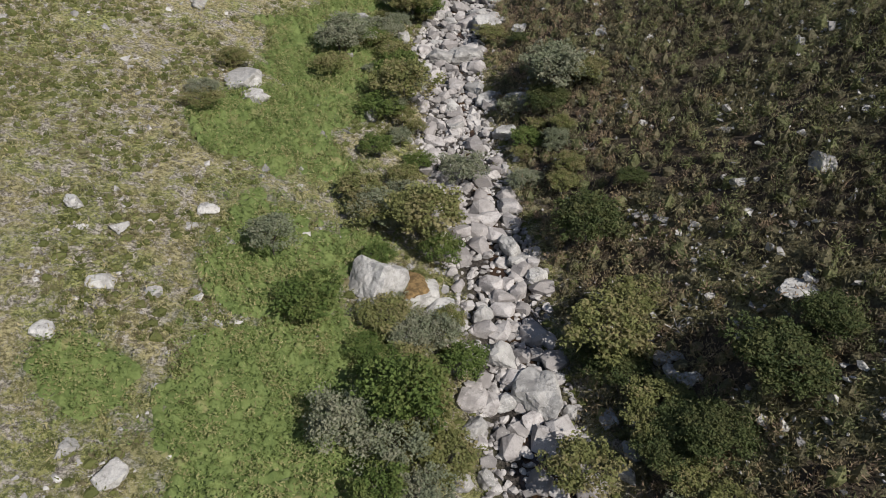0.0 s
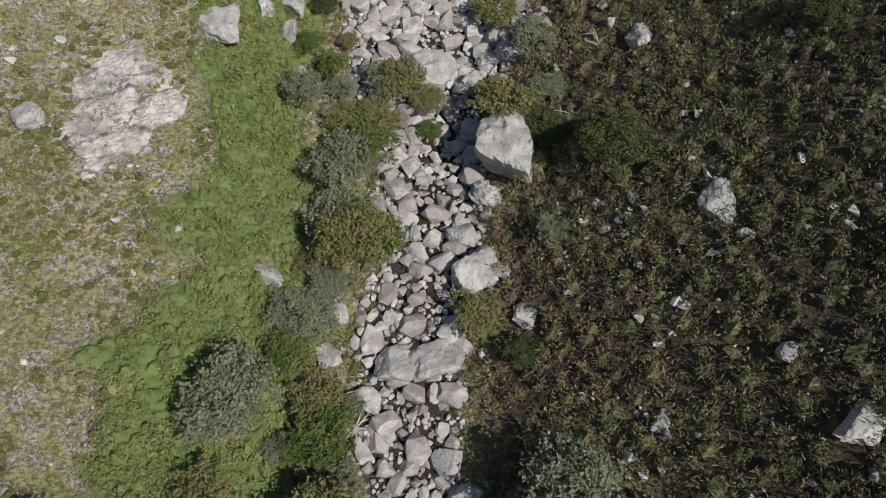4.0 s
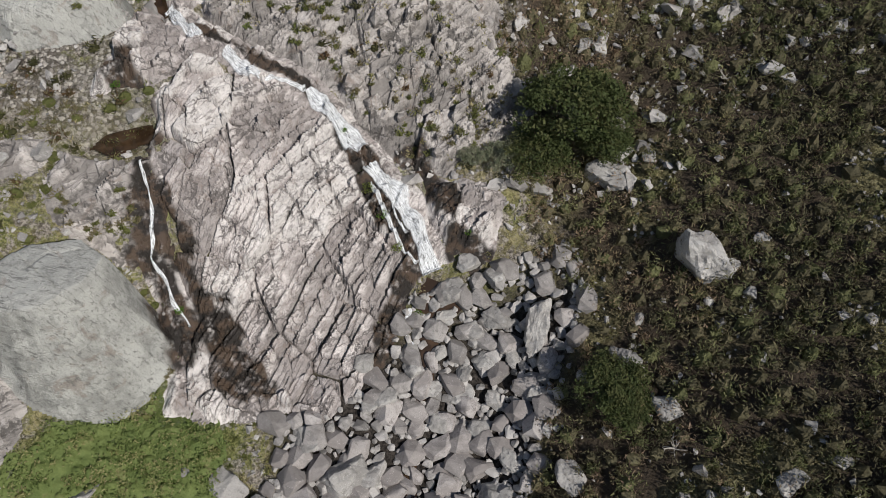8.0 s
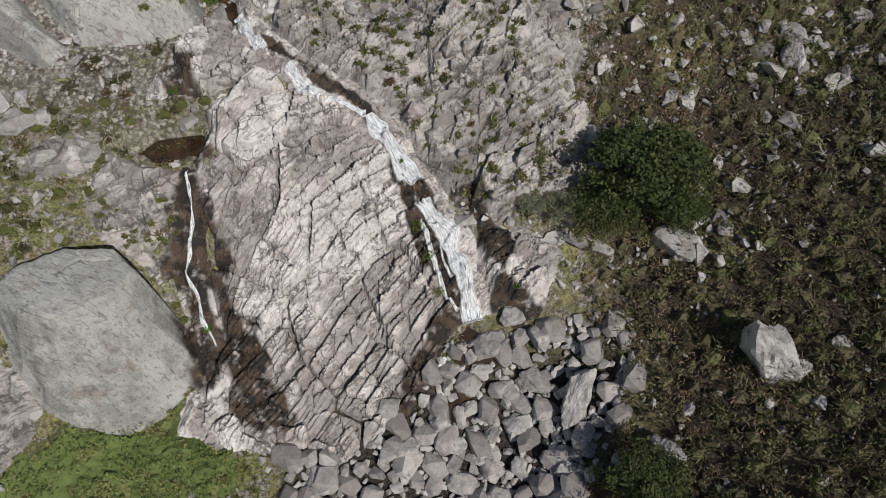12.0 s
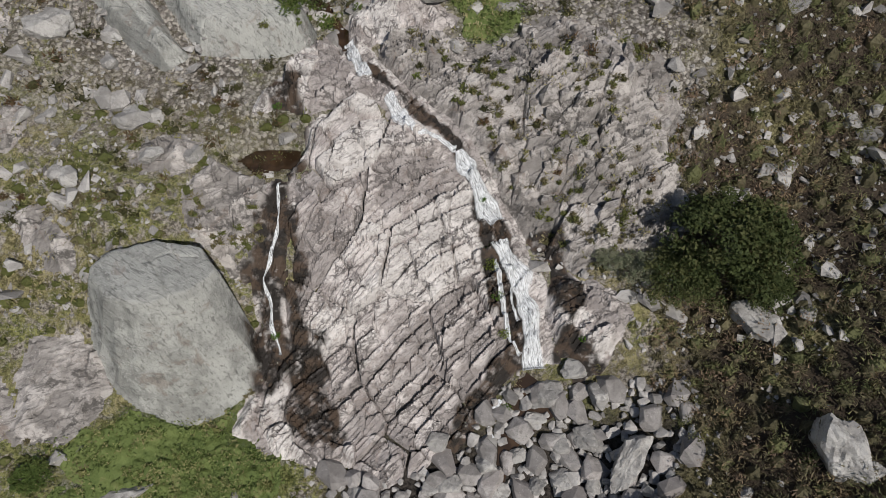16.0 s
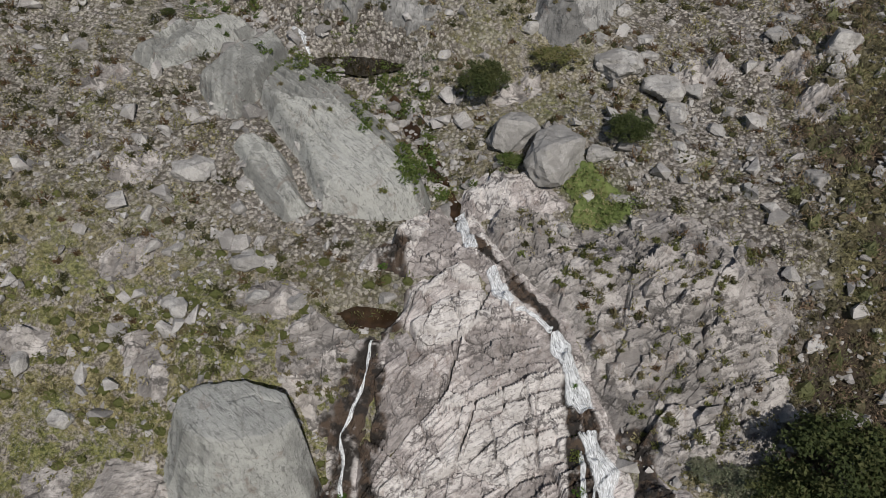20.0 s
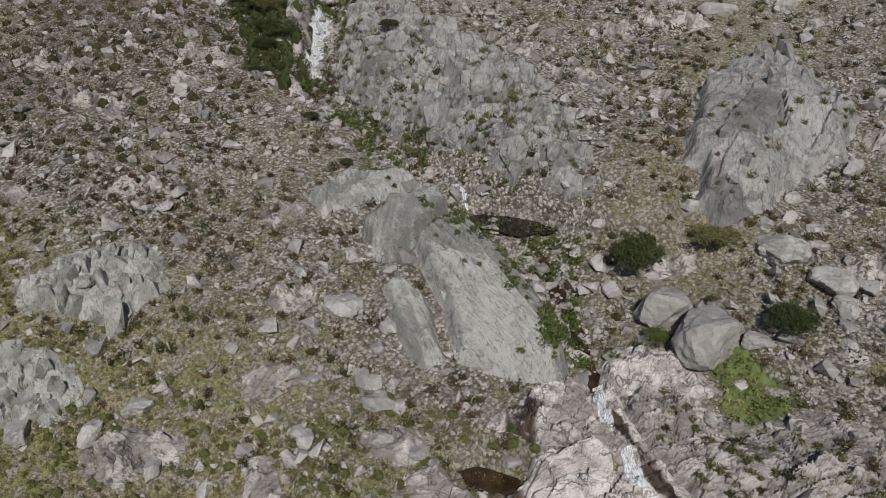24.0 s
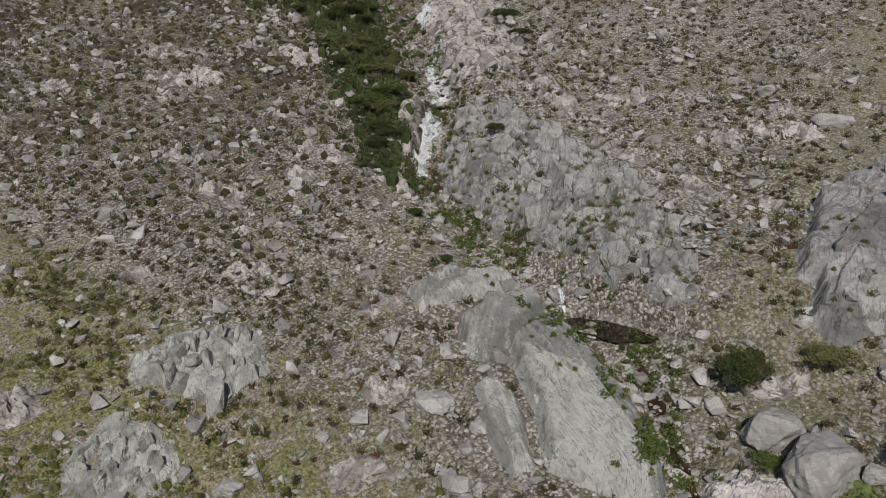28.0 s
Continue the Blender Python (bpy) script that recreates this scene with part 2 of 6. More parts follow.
M_STONE = rock_material("stream_stone", (0.48, 0.45, 0.435), (0.285, 0.262, 0.252), (0.105, 0.09, 0.085), 0.85)
M_PEBBLE = rock_material("stream_pebble", (0.44, 0.415, 0.40), (0.255, 0.237, 0.228), (0.09, 0.079, 0.073), 0.0, None, 0.2, True)
M_FERN = leaf_material("bracken_green", (0.115, 0.165, 0.048), (0.325, 0.385, 0.135), (0.35, 0.315, 0.155), 1.6)
M_HEATH = leaf_material("heather_brown", (0.062, 0.057, 0.036), (0.35, 0.315, 0.18), (0.33, 0.23, 0.165), 1.3)
M_HEATHBUSH = leaf_material("heath_bush", (0.07, 0.08, 0.036), (0.4, 0.41, 0.19), (0.33, 0.235, 0.15), 1.5)
M_SCRUB = leaf_material("dry_scrub", (0.0323, 0.0342, 0.0152), (0.152, 0.147, 0.0617), (0.162, 0.095, 0.057), 2.0)
M_BROOM = leaf_material("olive_broom", (0.088, 0.101, 0.033), (0.242, 0.253, 0.0858), (0.22, 0.182, 0.116), 3.0)
M_GRASS = leaf_material("dry_grass", (0.172, 0.172, 0.0633), (0.437, 0.402, 0.178), (0.483, 0.42, 0.247), 2.0)
M_OAK = leaf_material("oak_green", (0.036, 0.052, 0.02), (0.13, 0.16, 0.055), (0.12, 0.125, 0.05))
M_BUSH = leaf_material("bush_green", (0.055, 0.088, 0.022), (0.18, 0.245, 0.065), (0.16, 0.185, 0.06))
M_GREY = leaf_material("grey_green_leaf", (0.119, 0.138, 0.0813), (0.325, 0.35, 0.231), (0.288, 0.281, 0.2))
M_OLIVE = leaf_material("olive_leaf", (0.108, 0.12, 0.0408), (0.306, 0.312, 0.12), (0.276, 0.234, 0.12))
M_MOSS = leaf_material("wet_moss", (0.05, 0.12, 0.012), (0.15, 0.26, 0.04), (0.17, 0.19, 0.04))
M_POOL = water_material("peaty_pool_water", (0.010, 0.008, 0.004))
M_BROWN = water_material("shallow_brown_water", (0.030, 0.018, 0.010))
M_FOAM = foam_material()


def bark_material():
    n = Nodes("bark", 0.9)
    return n.done(n.mix(n.band(n.noise(0.3, 7, 0.7), 0.35, 0.65), (0.06, 0.05, 0.04), (0.17, 0.15, 0.125)), n.noise(0.06, 6), 0.7, 0.03)


M_BARK = bark_material()
n_dead = Nodes("bleached_wood", 0.8)
n_rust = Nodes("rusty_moss", 0.95)
M_RUST = n_rust.done(n_rust.mix(n_rust.band(n_rust.noise(0.3, 7, 0.7), 0.4, 0.6), (0.10, 0.066, 0.03), (0.21, 0.14, 0.065)), n_rust.noise(0.06, 5), 0.8, 0.03)
M_DARKSTONE = rock_material("dark_stone", (0.41, 0.387, 0.375), (0.25, 0.234, 0.225), (0.09, 0.083, 0.078), 0.7, None, 0.3)
M_DEAD = n_dead.done(n_dead.mix(n_dead.noise(0.2, 5), (0.28, 0.26, 0.23), (0.50, 0.47, 0.43)), n_dead.noise(0.05, 5), 0.5, 0.02)
# ---- shape of the ground ----
def smooth(a, b, v):
    t = np.clip((v - a) / (b - a), 0, 1)
    return t * t * (3 - 2 * t)


def soft(v, k):
    return k * np.logaddexp(0, v / k)


def lattice(ix, iy, iz):
    """A repeatable random number from 0 to 1 for each whole-numbered cell."""
    h = (ix.astype(np.int64) * 374761393 + iy.astype(np.int64) * 668265263 + iz.astype(np.int64) * 2147483647) & 0xFFFFFFFF
    h = ((h ^ (h >> 13)) * 1274126177) & 0xFFFFFFFF
    return ((h ^ (h >> 16)) & 0xFFFF) / 65535.0


def lumps(x, y, z=0.0):
    """Smooth value noise, from -1 to 1."""
    x, y, z = np.broadcast_arrays(np.asarray(x, float), np.asarray(y, float), np.asarray(z, float))
    ix, iy, iz = np.floor(x), np.floor(y), np.floor(z)
    fx, fy, fz = x - ix, y - iy, z - iz
    fx, fy, fz = (f * f * (3 - 2 * f) for f in (fx, fy, fz))
    total = 0
    for dx in (0, 1):
        for dy in (0, 1):
            for dz in (0, 1):
                w = (fx if dx else 1 - fx) * (fy if dy else 1 - fy) * (fz if dz else 1 - fz)
                total = total + w * lattice(ix + dx, iy + dy, iz + dz)
    return total * 2 - 1


def fbm(x, y, octaves=4, seed=0.0):
    total, size = 0, 1.0
    for n in range(octaves):
        total, size = total + size * lumps(x * 2 ** n + 17.3 * n, y * 2 ** n - 9.1 * n, seed + 5.5 * n), size / 2
    return total / 2


BED_Y = (-60, 0, 27, 49, 60, 67, 73, 78, 90)
BED_X = (-14, 6, 14.5, 18.8, 22.3, 26, 30, 32, 33)
BED_Z = (-16, -11.5, -8.6, -5.8, -4.0, -2.2, -0.3, 1.2, 2.0)
GULLY = ((22, 89), (20.5, 92), (17, 96.5), (12.5, 98), (6, 101), (-1.5, 104.5), (-5, 109), (-8, 115), (-16, 124), (-28, 135), (-60, 170))

# pools: place, half length and width, heading, height of the water
BASINS = ((14.5, 98.4, 2.7, 1.2, 5, 12.5), (19.0, 84.3, 1.5, 0.7, 10, 7.5), (-9.2, 117.2, 1.3, 0.8, 30, 20.9))
# rises and hollows of the slope round the falls: place, reach, height
SWELLS = ((13.5, 81.0, 3.2, 1.8), (9.0, 80.0, 4.0, -0.2), (16.5, 75.0, 2.2, -0.95), (18.3, 79.5, 2.0, -1.1), (21.5, 75.0, 3.0, -0.8), (22.0, 81.0, 3.0, 0.4), (26.0, 75.5, 3.0, -0.3), (29.0, 78.5, 3.0, 0.75),
          (30.0, 85.0, 4.0, -1.0), (35.0, 84.5, 4.0, 0.4), (34.0, 80.5, 3.0, 1.9), (26.0, 88.5, 3.5, -1.0), (29.0, 71.0, 4.5, -1.1), (11.0, 69.5, 4.5, 0.45))
FERN_SPOTS = ((0.2, 28.3, 2.6), (-5.4, 20.9, 2.0), (1.7, 39.2, 2.8), (13.8, 73.0, 2.6), (12.4, 70.5, 2.2), (28.2, 90.8, 1.6), (27.4, 92.2, 1.2))


def bed(y):
    x = sum(np.interp(y + o, BED_Y, BED_X) for o in (-4, -2, 0, 2, 4)) / 5
    return x, sum(np.interp(y + o, BED_Y, BED_Z) for o in (-4, -2, 0, 2, 4)) / 5


RUN_Y = (-60, 5, 20, 25, 32, 40, 47, 51, 54, 60, 67, 73, 78, 90)
RUN_X = (-14, 6.6, 10.6, 11.8, 12.8, 14.9, 16.6, 18.6, 20.3, 22.3, 26, 30, 32, 33)


def run(y):
    """Where the stream bed lies across the valley."""
    return sum(np.interp(y + o, RUN_Y, RUN_X) for o in (-2, 0, 2)) / 3


def along(x, y, line):
    """How far a place is from a line of points, and on which side of it (positive: to the right going up)."""
    best, side = np.full(np.shape(x), 1e9), np.zeros(np.shape(x))
    for (ax, ay), (bx, by) in zip(line, line[1:]):
        ux, uy = bx - ax, by - ay
        t = np.clip(((x - ax) * ux + (y - ay) * uy) / (ux * ux + uy * uy), 0, 1)
        dx, dy = x - ax - t * ux, y - ay - t * uy
        d = np.hypot(dx, dy)
        side = np.where(d < best, np.sign(dx * uy - dy * ux), side)
        best = np.minimum(best, d)
    return best, side


def base(x, y):
    xc, zc = bed(y)
    d = x - xc
    wl, wr = np.interp(y, (45, 60, 70), (3, 3.5, 9)), np.interp(y, (45, 60, 70), (1.5, 2.5, 3))
    low = zc + 0.27 * soft(-d - wl, 1.2) + np.interp(y, (30, 48, 62, 80), (0.70, 0.66, 0.54, 0.5)) * soft(d - wr, 1.2)
    u, q = (y - 87) * 0.957 - (x - 24) * 0.29, (x - 24) * 0.957 + (y - 87) * 0.29
    up = 9 + 0.31 * u + 0.25 * soft(q - 10, 4) + 0.06 * soft(-q - 10, 4) - 0.8 * np.exp(-((x - 13) / 6) ** 2 - ((y - 84.5) / 4) ** 2)
    front = 75 + 0.45 * soft(x - 25, 2) - 0.45 * soft(x - 38, 2)
    z = low + (up - low) * smooth(0, 11.5, y - front)
    for sx, sy, reach, high in SWELLS:
        z = z + high * np.exp(-((x - sx) ** 2 + (y - sy) ** 2) / reach ** 2)
    return z


def ground(x, y):
    x, y = np.asarray(x, float), np.asarray(y, float)
    z = base(x, y)
    rough = smooth(1.5, 6, np.abs(x - bed(y)[0])) * 0.6 + 0.4
    z = z + rough * (0.38 * fbm(x / 7, y / 7, 4) + 0.06 * fbm(x / 0.9, y / 0.9, 2, 3.0))
    d, side = along(x, y, GULLY)
    cliff = smooth(1.0, 3.5, d) * (1 - smooth(9, 16, d)) * (side > 0) * smooth(97.5, 101, y) * (1 - smooth(118, 128, y))
    z = z - 1.2 * np.exp(-(d / 2.2) ** 2) * smooth(87, 91, y) + 1.6 * cliff
    ledge = smooth(-0.15, 0.35, fbm(x / 5 + 40, y / 5, 3, 8.0)) * smooth(86, 94, y)
    z = z + 0.45 * ledge + 0.16 * ledge * fbm(x / 0.6, y / 0.6, 2, 4.0)
    for px, py, ra, rb, turn, level in BASINS:
        c, s = math.cos(radians(turn)), math.sin(radians(turn))
        r = np.hypot(((x - px) * c + (y - py) * s) / ra, ((y - py) * c - (x - px) * s) / rb)
        z = z + (level - 0.25 - z) * (1 - smooth(0.9, 1.5, r))
    return z


def opening(x, y):
    """Where the heath opens to grass and stones, from 0 to 1."""
    return smooth(0.08, 0.28, fbm(x / 2.8, y / 2.8, 4, 66.0))


def covers(x, y):
    """How much fern, heath and gravel grows or lies at a place, each from 0 to 1."""
    d = x - run(y)
    low = 1 - smooth(74, 79, y)
    patch = fbm(x / 3.2, y / 3.2, 3, 21.0)
    half = np.interp(y, (0, 45, 60, 68, 74), (2.3, 2.5, 3.2, 6.4, 7.0))
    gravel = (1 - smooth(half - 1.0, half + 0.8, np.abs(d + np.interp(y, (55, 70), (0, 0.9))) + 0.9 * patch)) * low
    strip = np.exp(-((d + 1.5 * fbm(x / 6, y / 6, 2, 25.0) + np.interp(y, (0, 30, 45, 60, 75), (10, 9.5, 8.5, 9, 14))) / np.interp(y, (20, 50, 75), (5.0, 4.2, 2.6))) ** 2)
    fern = smooth(0.25, 0.85, strip + 0.75 * patch - 0.22 * (1 - smooth(38, 52, y))) * low
    for px, py, r in FERN_SPOTS:
        fern = np.maximum(fern, 1 - smooth(0.55 * r, 1.35 * r, np.hypot(x - px, y - py) + 1.7 * patch * r))
    heath = smooth(1.2, 3.6, d - np.minimum(half, 4.2) * 0.6 + 1.4 * patch) * (1 - 0.85 * smooth(80, 92, y - 1.5 * soft(x - 29, 3)))
    upper = smooth(-2, 8, -8 - 0.35 * (y - 95) - x) * smooth(88, 98, y) * (0.35 + 0.65 * smooth(-0.2, 0.3, fbm(x / 6, y / 6, 3, 26.0)))
    return fern * (1 - gravel), np.maximum(heath * (1 - gravel), 0.92 * upper), gravel

# ---- mesh helpers ----
def mesh_of(name, verts, faces, material, masks=(), flat=False):
    """A mesh from arrays of corners and of faces with equally many corners."""
    verts, faces = np.asarray(verts, np.float32), np.asarray(faces, np.int32)
    me = bpy.data.meshes.new(name)
    count, sides = faces.shape
    me.vertices.add(len(verts))
    me.vertices.foreach_set("co", verts.ravel())
    me.loops.add(count * sides)
    me.loops.foreach_set("vertex_index", faces.ravel())
    me.polygons.add(count)
    me.polygons.foreach_set("loop_start", np.arange(0, count * sides, sides, dtype=np.int32))
    me.polygons.foreach_set("loop_total", np.full(count, sides, dtype=np.int32))
    me.polygons.foreach_set("use_smooth", np.full(count, not flat))
    for key, values in masks:
        if np.ndim(values) == 2:
            me.attributes.new(key, "FLOAT_VECTOR", "POINT").data.foreach_set("vector", np.asarray(values, np.float32).ravel())
        else:
            me.attributes.new(key, "FLOAT", "POINT").data.foreach_set("value", np.asarray(values, np.float32))
    me.materials.append(material)
    me.update(calc_edges=True)
    me.validate()
    return me


def part(name, me, parent, label=""):
    ob = new(name, me)
    ob.parent = parent
    return tagged(ob, label)


def grid_faces(nx, ny):
    k = np.arange(nx * ny).reshape(ny, nx)
    return np.stack([k[:-1, :-1], k[:-1, 1:], k[1:, 1:], k[1:, :-1]], -1).reshape(-1, 4)


def globe(level):
    bm = bmesh.new()
    bmesh.ops.create_icosphere(bm, subdivisions=level, radius=1.0)
    v = np.array([p.co[:] for p in bm.verts])
    f = np.array([[c.index for c in p.verts] for p in bm.faces])
    bm.free()
    return v, f


GLOBE = {level: globe(level) for level in (1, 2, 3, 4, 5)}


def rock_form(seed, level, planes=11, sharp=40, rough=0.03):
    """A boulder: a ball cut by planes, its edges worn, with uneven faces. Corners and faces; about 1 m in radius."""
    rng = np.random.default_rng(seed)
    v, f = GLOBE[level]
    cut = rng.normal(size=(planes, 3))
    cut = np.vstack([cut / np.linalg.norm(cut, axis=1)[:, None], [(0, 0, -1)], [(0.15, 0.1, 0.98)]])
    reach = rng.uniform(0.60, 1.0, len(cut))
    r = (np.maximum(v @ cut.T / reach, 0.02) ** sharp).sum(1) ** (-1 / sharp)
    r = np.minimum(r, 1.25)
    p = v * r[:, None]
    o = seed * 7.7
    swell = lumps(p[:, 0] * 1.7 + o, p[:, 1] * 1.7, p[:, 2] * 1.7) + 0.5 * lumps(p[:, 0] * 4 + o, p[:, 1] * 4, p[:, 2] * 4) + 0.35 * lumps(p[:, 0] * 9 + o, p[:, 1] * 9, p[:, 2] * 9) + 0.2 * lumps(p[:, 0] * 19 + o, p[:, 1] * 19, p[:, 2] * 19)
    return p * (1 + rough * swell)[:, None], f


def chip_form(seed, points=16, box=0.6):
    """A broken stone with sharp edges: the hull of a few points, nearer to a brick the larger box is. About 1 m in radius."""
    rng = np.random.default_rng(seed)
    d = rng.normal(size=(points, 3))
    d /= (np.abs(d) ** (2 + 6 * box)).sum(1)[:, None] ** (1 / (2 + 6 * box))
    d *= rng.uniform(0.82, 1.0, (points, 1))
    bm = bmesh.new()
    for p in d:
        bm.verts.new(p)
    bmesh.ops.convex_hull(bm, input=bm.verts[:])
    bm.verts.index_update()
    v = np.array([p.co[:] for p in bm.verts])
    f = np.array([[c.index for c in p.verts] for p in bm.faces if len(p.verts) == 3])
    bm.free()
    return v * 0.9, f


def inside(x, y, outline):
    """Distance in metres into an outline (negative outside it)."""
    loop = list(outline) + [outline[0]]
    d, _ = along(x, y, loop)
    odd = np.zeros(np.shape(x), bool)
    for (ax, ay), (bx, by) in zip(loop, loop[1:]):
        if ay != by:
            odd ^= ((ay > y) != (by > y)) & (x < (bx - ax) * (y - ay) / (by - ay) + ax)
    return np.where(odd, d, -d)


PATCHES = []


def blocks(u, v, seed):
    """Uneven cells of unit size: how far from the next joint, three random numbers for the cell, the place within it and its number."""
    iu, iv = np.floor(u), np.floor(v)
    first, second = np.full(u.shape, 9.0), np.full(u.shape, 9.0)
    cu, cv, pu, pv = (np.zeros(u.shape) for _ in range(4))
    for a in (-1, 0, 1):
        for b in (-1, 0, 1):
            ku, kv = iu + a, iv + b
            qu, qv = ku + 0.1 + 0.8 * lattice(ku, kv, ku * 0 + seed), kv + 0.1 + 0.8 * lattice(ku, kv, ku * 0 + seed + 51)
            d = np.hypot(u - qu, v - qv)
            win = d < first
            second = np.where(win, first, np.minimum(second, d))
            first = np.where(win, d, first)
            cu, cv, pu, pv = np.where(win, ku, cu), np.where(win, kv, cv), np.where(win, u - qu, pu), np.where(win, v - qv, pv)
    one, two, three = (lattice(cu, cv, cu * 0 + seed + k) for k in (7, 17, 27))
    return second - first, one, two - 0.5, three - 0.5, pu, pv, cu * 1000 + cv


def rock_relief(x, y, p):
    """Height of a rock mass over the ground: blocks between joints that stand proud of one another and lean, and thin
    beds across them.
    Also how far inside its edge a place is, how pale its face is (proud paler, recesses painted as shaded), and its
    block."""
    m = inside(x, y, p["outline"]) + p["ragged"] * fbm(x / 1.4, y / 1.4, 4, p["seed"])
    cx, cy = (p["box"][0] + p["box"][1]) / 2, (p["box"][2] + p["box"][3]) / 2
    a = np.radians(p["strata"] + np.clip(p["bend"] * (y - cy), -30, 30))
    wx, wy = x - cx + 0.4 * fbm(x / 5, y / 5, 2, p["seed"] + 3), y - cy + 0.4 * fbm(x / 5, y / 5, 2, p["seed"] + 7)
    u, v = wx * np.cos(a) + wy * np.sin(a), -wx * np.sin(a) + wy * np.cos(a)
    relief, tone, block = 0, 0, None
    for scale, share in ((1.0, 0.64), (0.42, 0.30), (0.19, 0.06)):
        gap, one, two, three, pu, pv, cell = blocks(u / (p["long"] * scale), v / (p["thick"] * scale), int(p["seed"]) * 3)
        block = cell if block is None else block
        crack = (1 - smooth(0.0, 0.06 / scale ** 0.4, gap)) * (0.5 + 0.5 * smooth(-0.3, 0.3, fbm(x / 1.5, y / 1.5, 2, p["seed"] + 40)))
        relief = relief + share * (0.9 * one + 1.5 * two * pu + 1.6 * (three + 0.1) * pv - p["open"] * crack)
        # blocks vary in tone; higher ones painted paler, cracks darker like shade
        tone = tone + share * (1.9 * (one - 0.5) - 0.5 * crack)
    if p["beds"]:
        w = v / p["beds"] + 0.35 * fbm(u / 3.5, v / 1.5, 2, p["seed"] + 11) + 3.0 * lattice(np.floor(u / 3.1 + 0.3 * lumps(v * 0.7, v * 0)), np.floor(u * 0), np.floor(u * 0) + 2)
        k = np.floor(w)
        saw = w - k
        saw = np.where(saw < 0.82, saw, (1 - saw) * 4.5)
        high = lattice(k, np.floor(u / 1.3 + 0.37 * k), k * 0 + 5)
        strong = smooth(-0.25, 0.3, fbm(x / 3.5, y / 3.5, 3, p["seed"] + 13))
        relief = relief + strong * (0.40 * saw * (0.2 + 1.2 * high) - 0.10 * (w - k > 0.84))
        # shade under each bed's step is put into the tone too
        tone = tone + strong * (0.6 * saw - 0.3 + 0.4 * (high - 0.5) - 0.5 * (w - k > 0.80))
        w = v / (0.36 * p["beds"]) + 0.5 * fbm(u / 2.0, v / 0.8, 3, p["seed"] + 19)
        k = np.floor(w)
        saw, high = np.where(w - k < 0.75, w - k, (1 - w + k) * 3), lattice(k, np.floor(u / 0.7 + 0.41 * k), k * 0 + 6)
        strong = smooth(-0.2, 0.25, fbm(x / 2.2, y / 2.2, 3, p["seed"] + 23))
        relief = relief + strong * (0.16 * saw * (0.2 + 1.4 * high) - 0.07 * (w - k > 0.80))
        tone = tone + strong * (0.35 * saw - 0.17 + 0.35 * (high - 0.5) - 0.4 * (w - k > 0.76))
    edge = p["edge"] if p["crown"] is None else np.interp(y, (76.8, 78.6), (p["edge"], 0.4))
    rise = smooth(-0.15, edge, m)
    lift = p["lift"] if p["crown"] is None else np.maximum(p["crown"] + 0.08 * (y - 77) - ground(x, y), p["lift"])
    h = lift * rise + p["amp"] * relief * smooth(0, 0.6, m) + 0.03 * p["amp"] * fbm(x / 0.4, y / 0.4, 2, p["seed"]) + p["dome"] * smooth(0, 4.0, m)
    return np.where(m < -0.1, -0.5, h), m, tone * min(1.0, p["amp"] / 0.5) + 0.55, block


def rock_patch(name, label, outline, strata, thick, long, amp, lift, material, res=0.14, dome=0.0, edge=0.8, seed=1.0, ragged=0.9, category="rock outcrop", group="", beds=0.0, bare=True, joints=0.5, bend=0.0, crown=None):
    """A rock mass that stands on the ground inside an outline, each of its blocks a part."""
    p = dict(outline=outline, strata=strata, thick=thick, long=long, amp=amp, lift=lift, dome=dome, edge=edge, seed=seed, ragged=ragged, beds=beds, bare=bare, open=joints, bend=bend, crown=crown,
             box=(min(a for a, _ in outline) - 1.5, max(a for a, _ in outline) + 1.5, min(b for _, b in outline) - 1.5, max(b for _, b in outline) + 1.5))
    PATCHES.append(p)
    x0, x1, y0, y1 = p["box"]
    gx, gy = np.arange(x0 + 0.3, x1 - 0.3, res), np.arange(y0 + 0.3, y1 - 0.3, res)
    x, y = (a.ravel() for a in np.meshgrid(gx, gy))
    h, m, tone, block = rock_relief(x, y, p)
    f = grid_faces(len(gx), len(gy))
    f = f[(m[f] > -0.7).all(1)]
    v = np.stack([x, y, ground(x, y) + h], 1)
    wet = wetness(x, y)
    top = new(name)
    middle = Vector((sum(a for a, _ in outline) / len(outline), sum(b for _, b in outline) / len(outline), 0))
    middle.z = float(ground(middle.x, middle.y))
    top.location = middle
    owner = block[f[:, 0]]
    for number in np.unique(owner):
        mine = f[owner == number]
        used, g = np.unique(mine, return_inverse=True)
        g = g.reshape(-1, 4)
        mark = np.arange(len(used))
        while True:
            low = mark[g].min(1)
            was = mark.copy()
            for c in range(4):
                np.minimum.at(mark, g[:, c], low)
            if (was == mark).all():
                break
        for piece in np.unique(mark[g[:, 0]]):
            part_faces = mine[mark[g[:, 0]] == piece]
            if len(part_faces) < 5:
                continue
            kept, h = np.unique(part_faces, return_inverse=True)
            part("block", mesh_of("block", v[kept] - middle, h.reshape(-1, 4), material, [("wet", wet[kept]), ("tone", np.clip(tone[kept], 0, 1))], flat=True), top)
    return tagged(top, label, category, group)


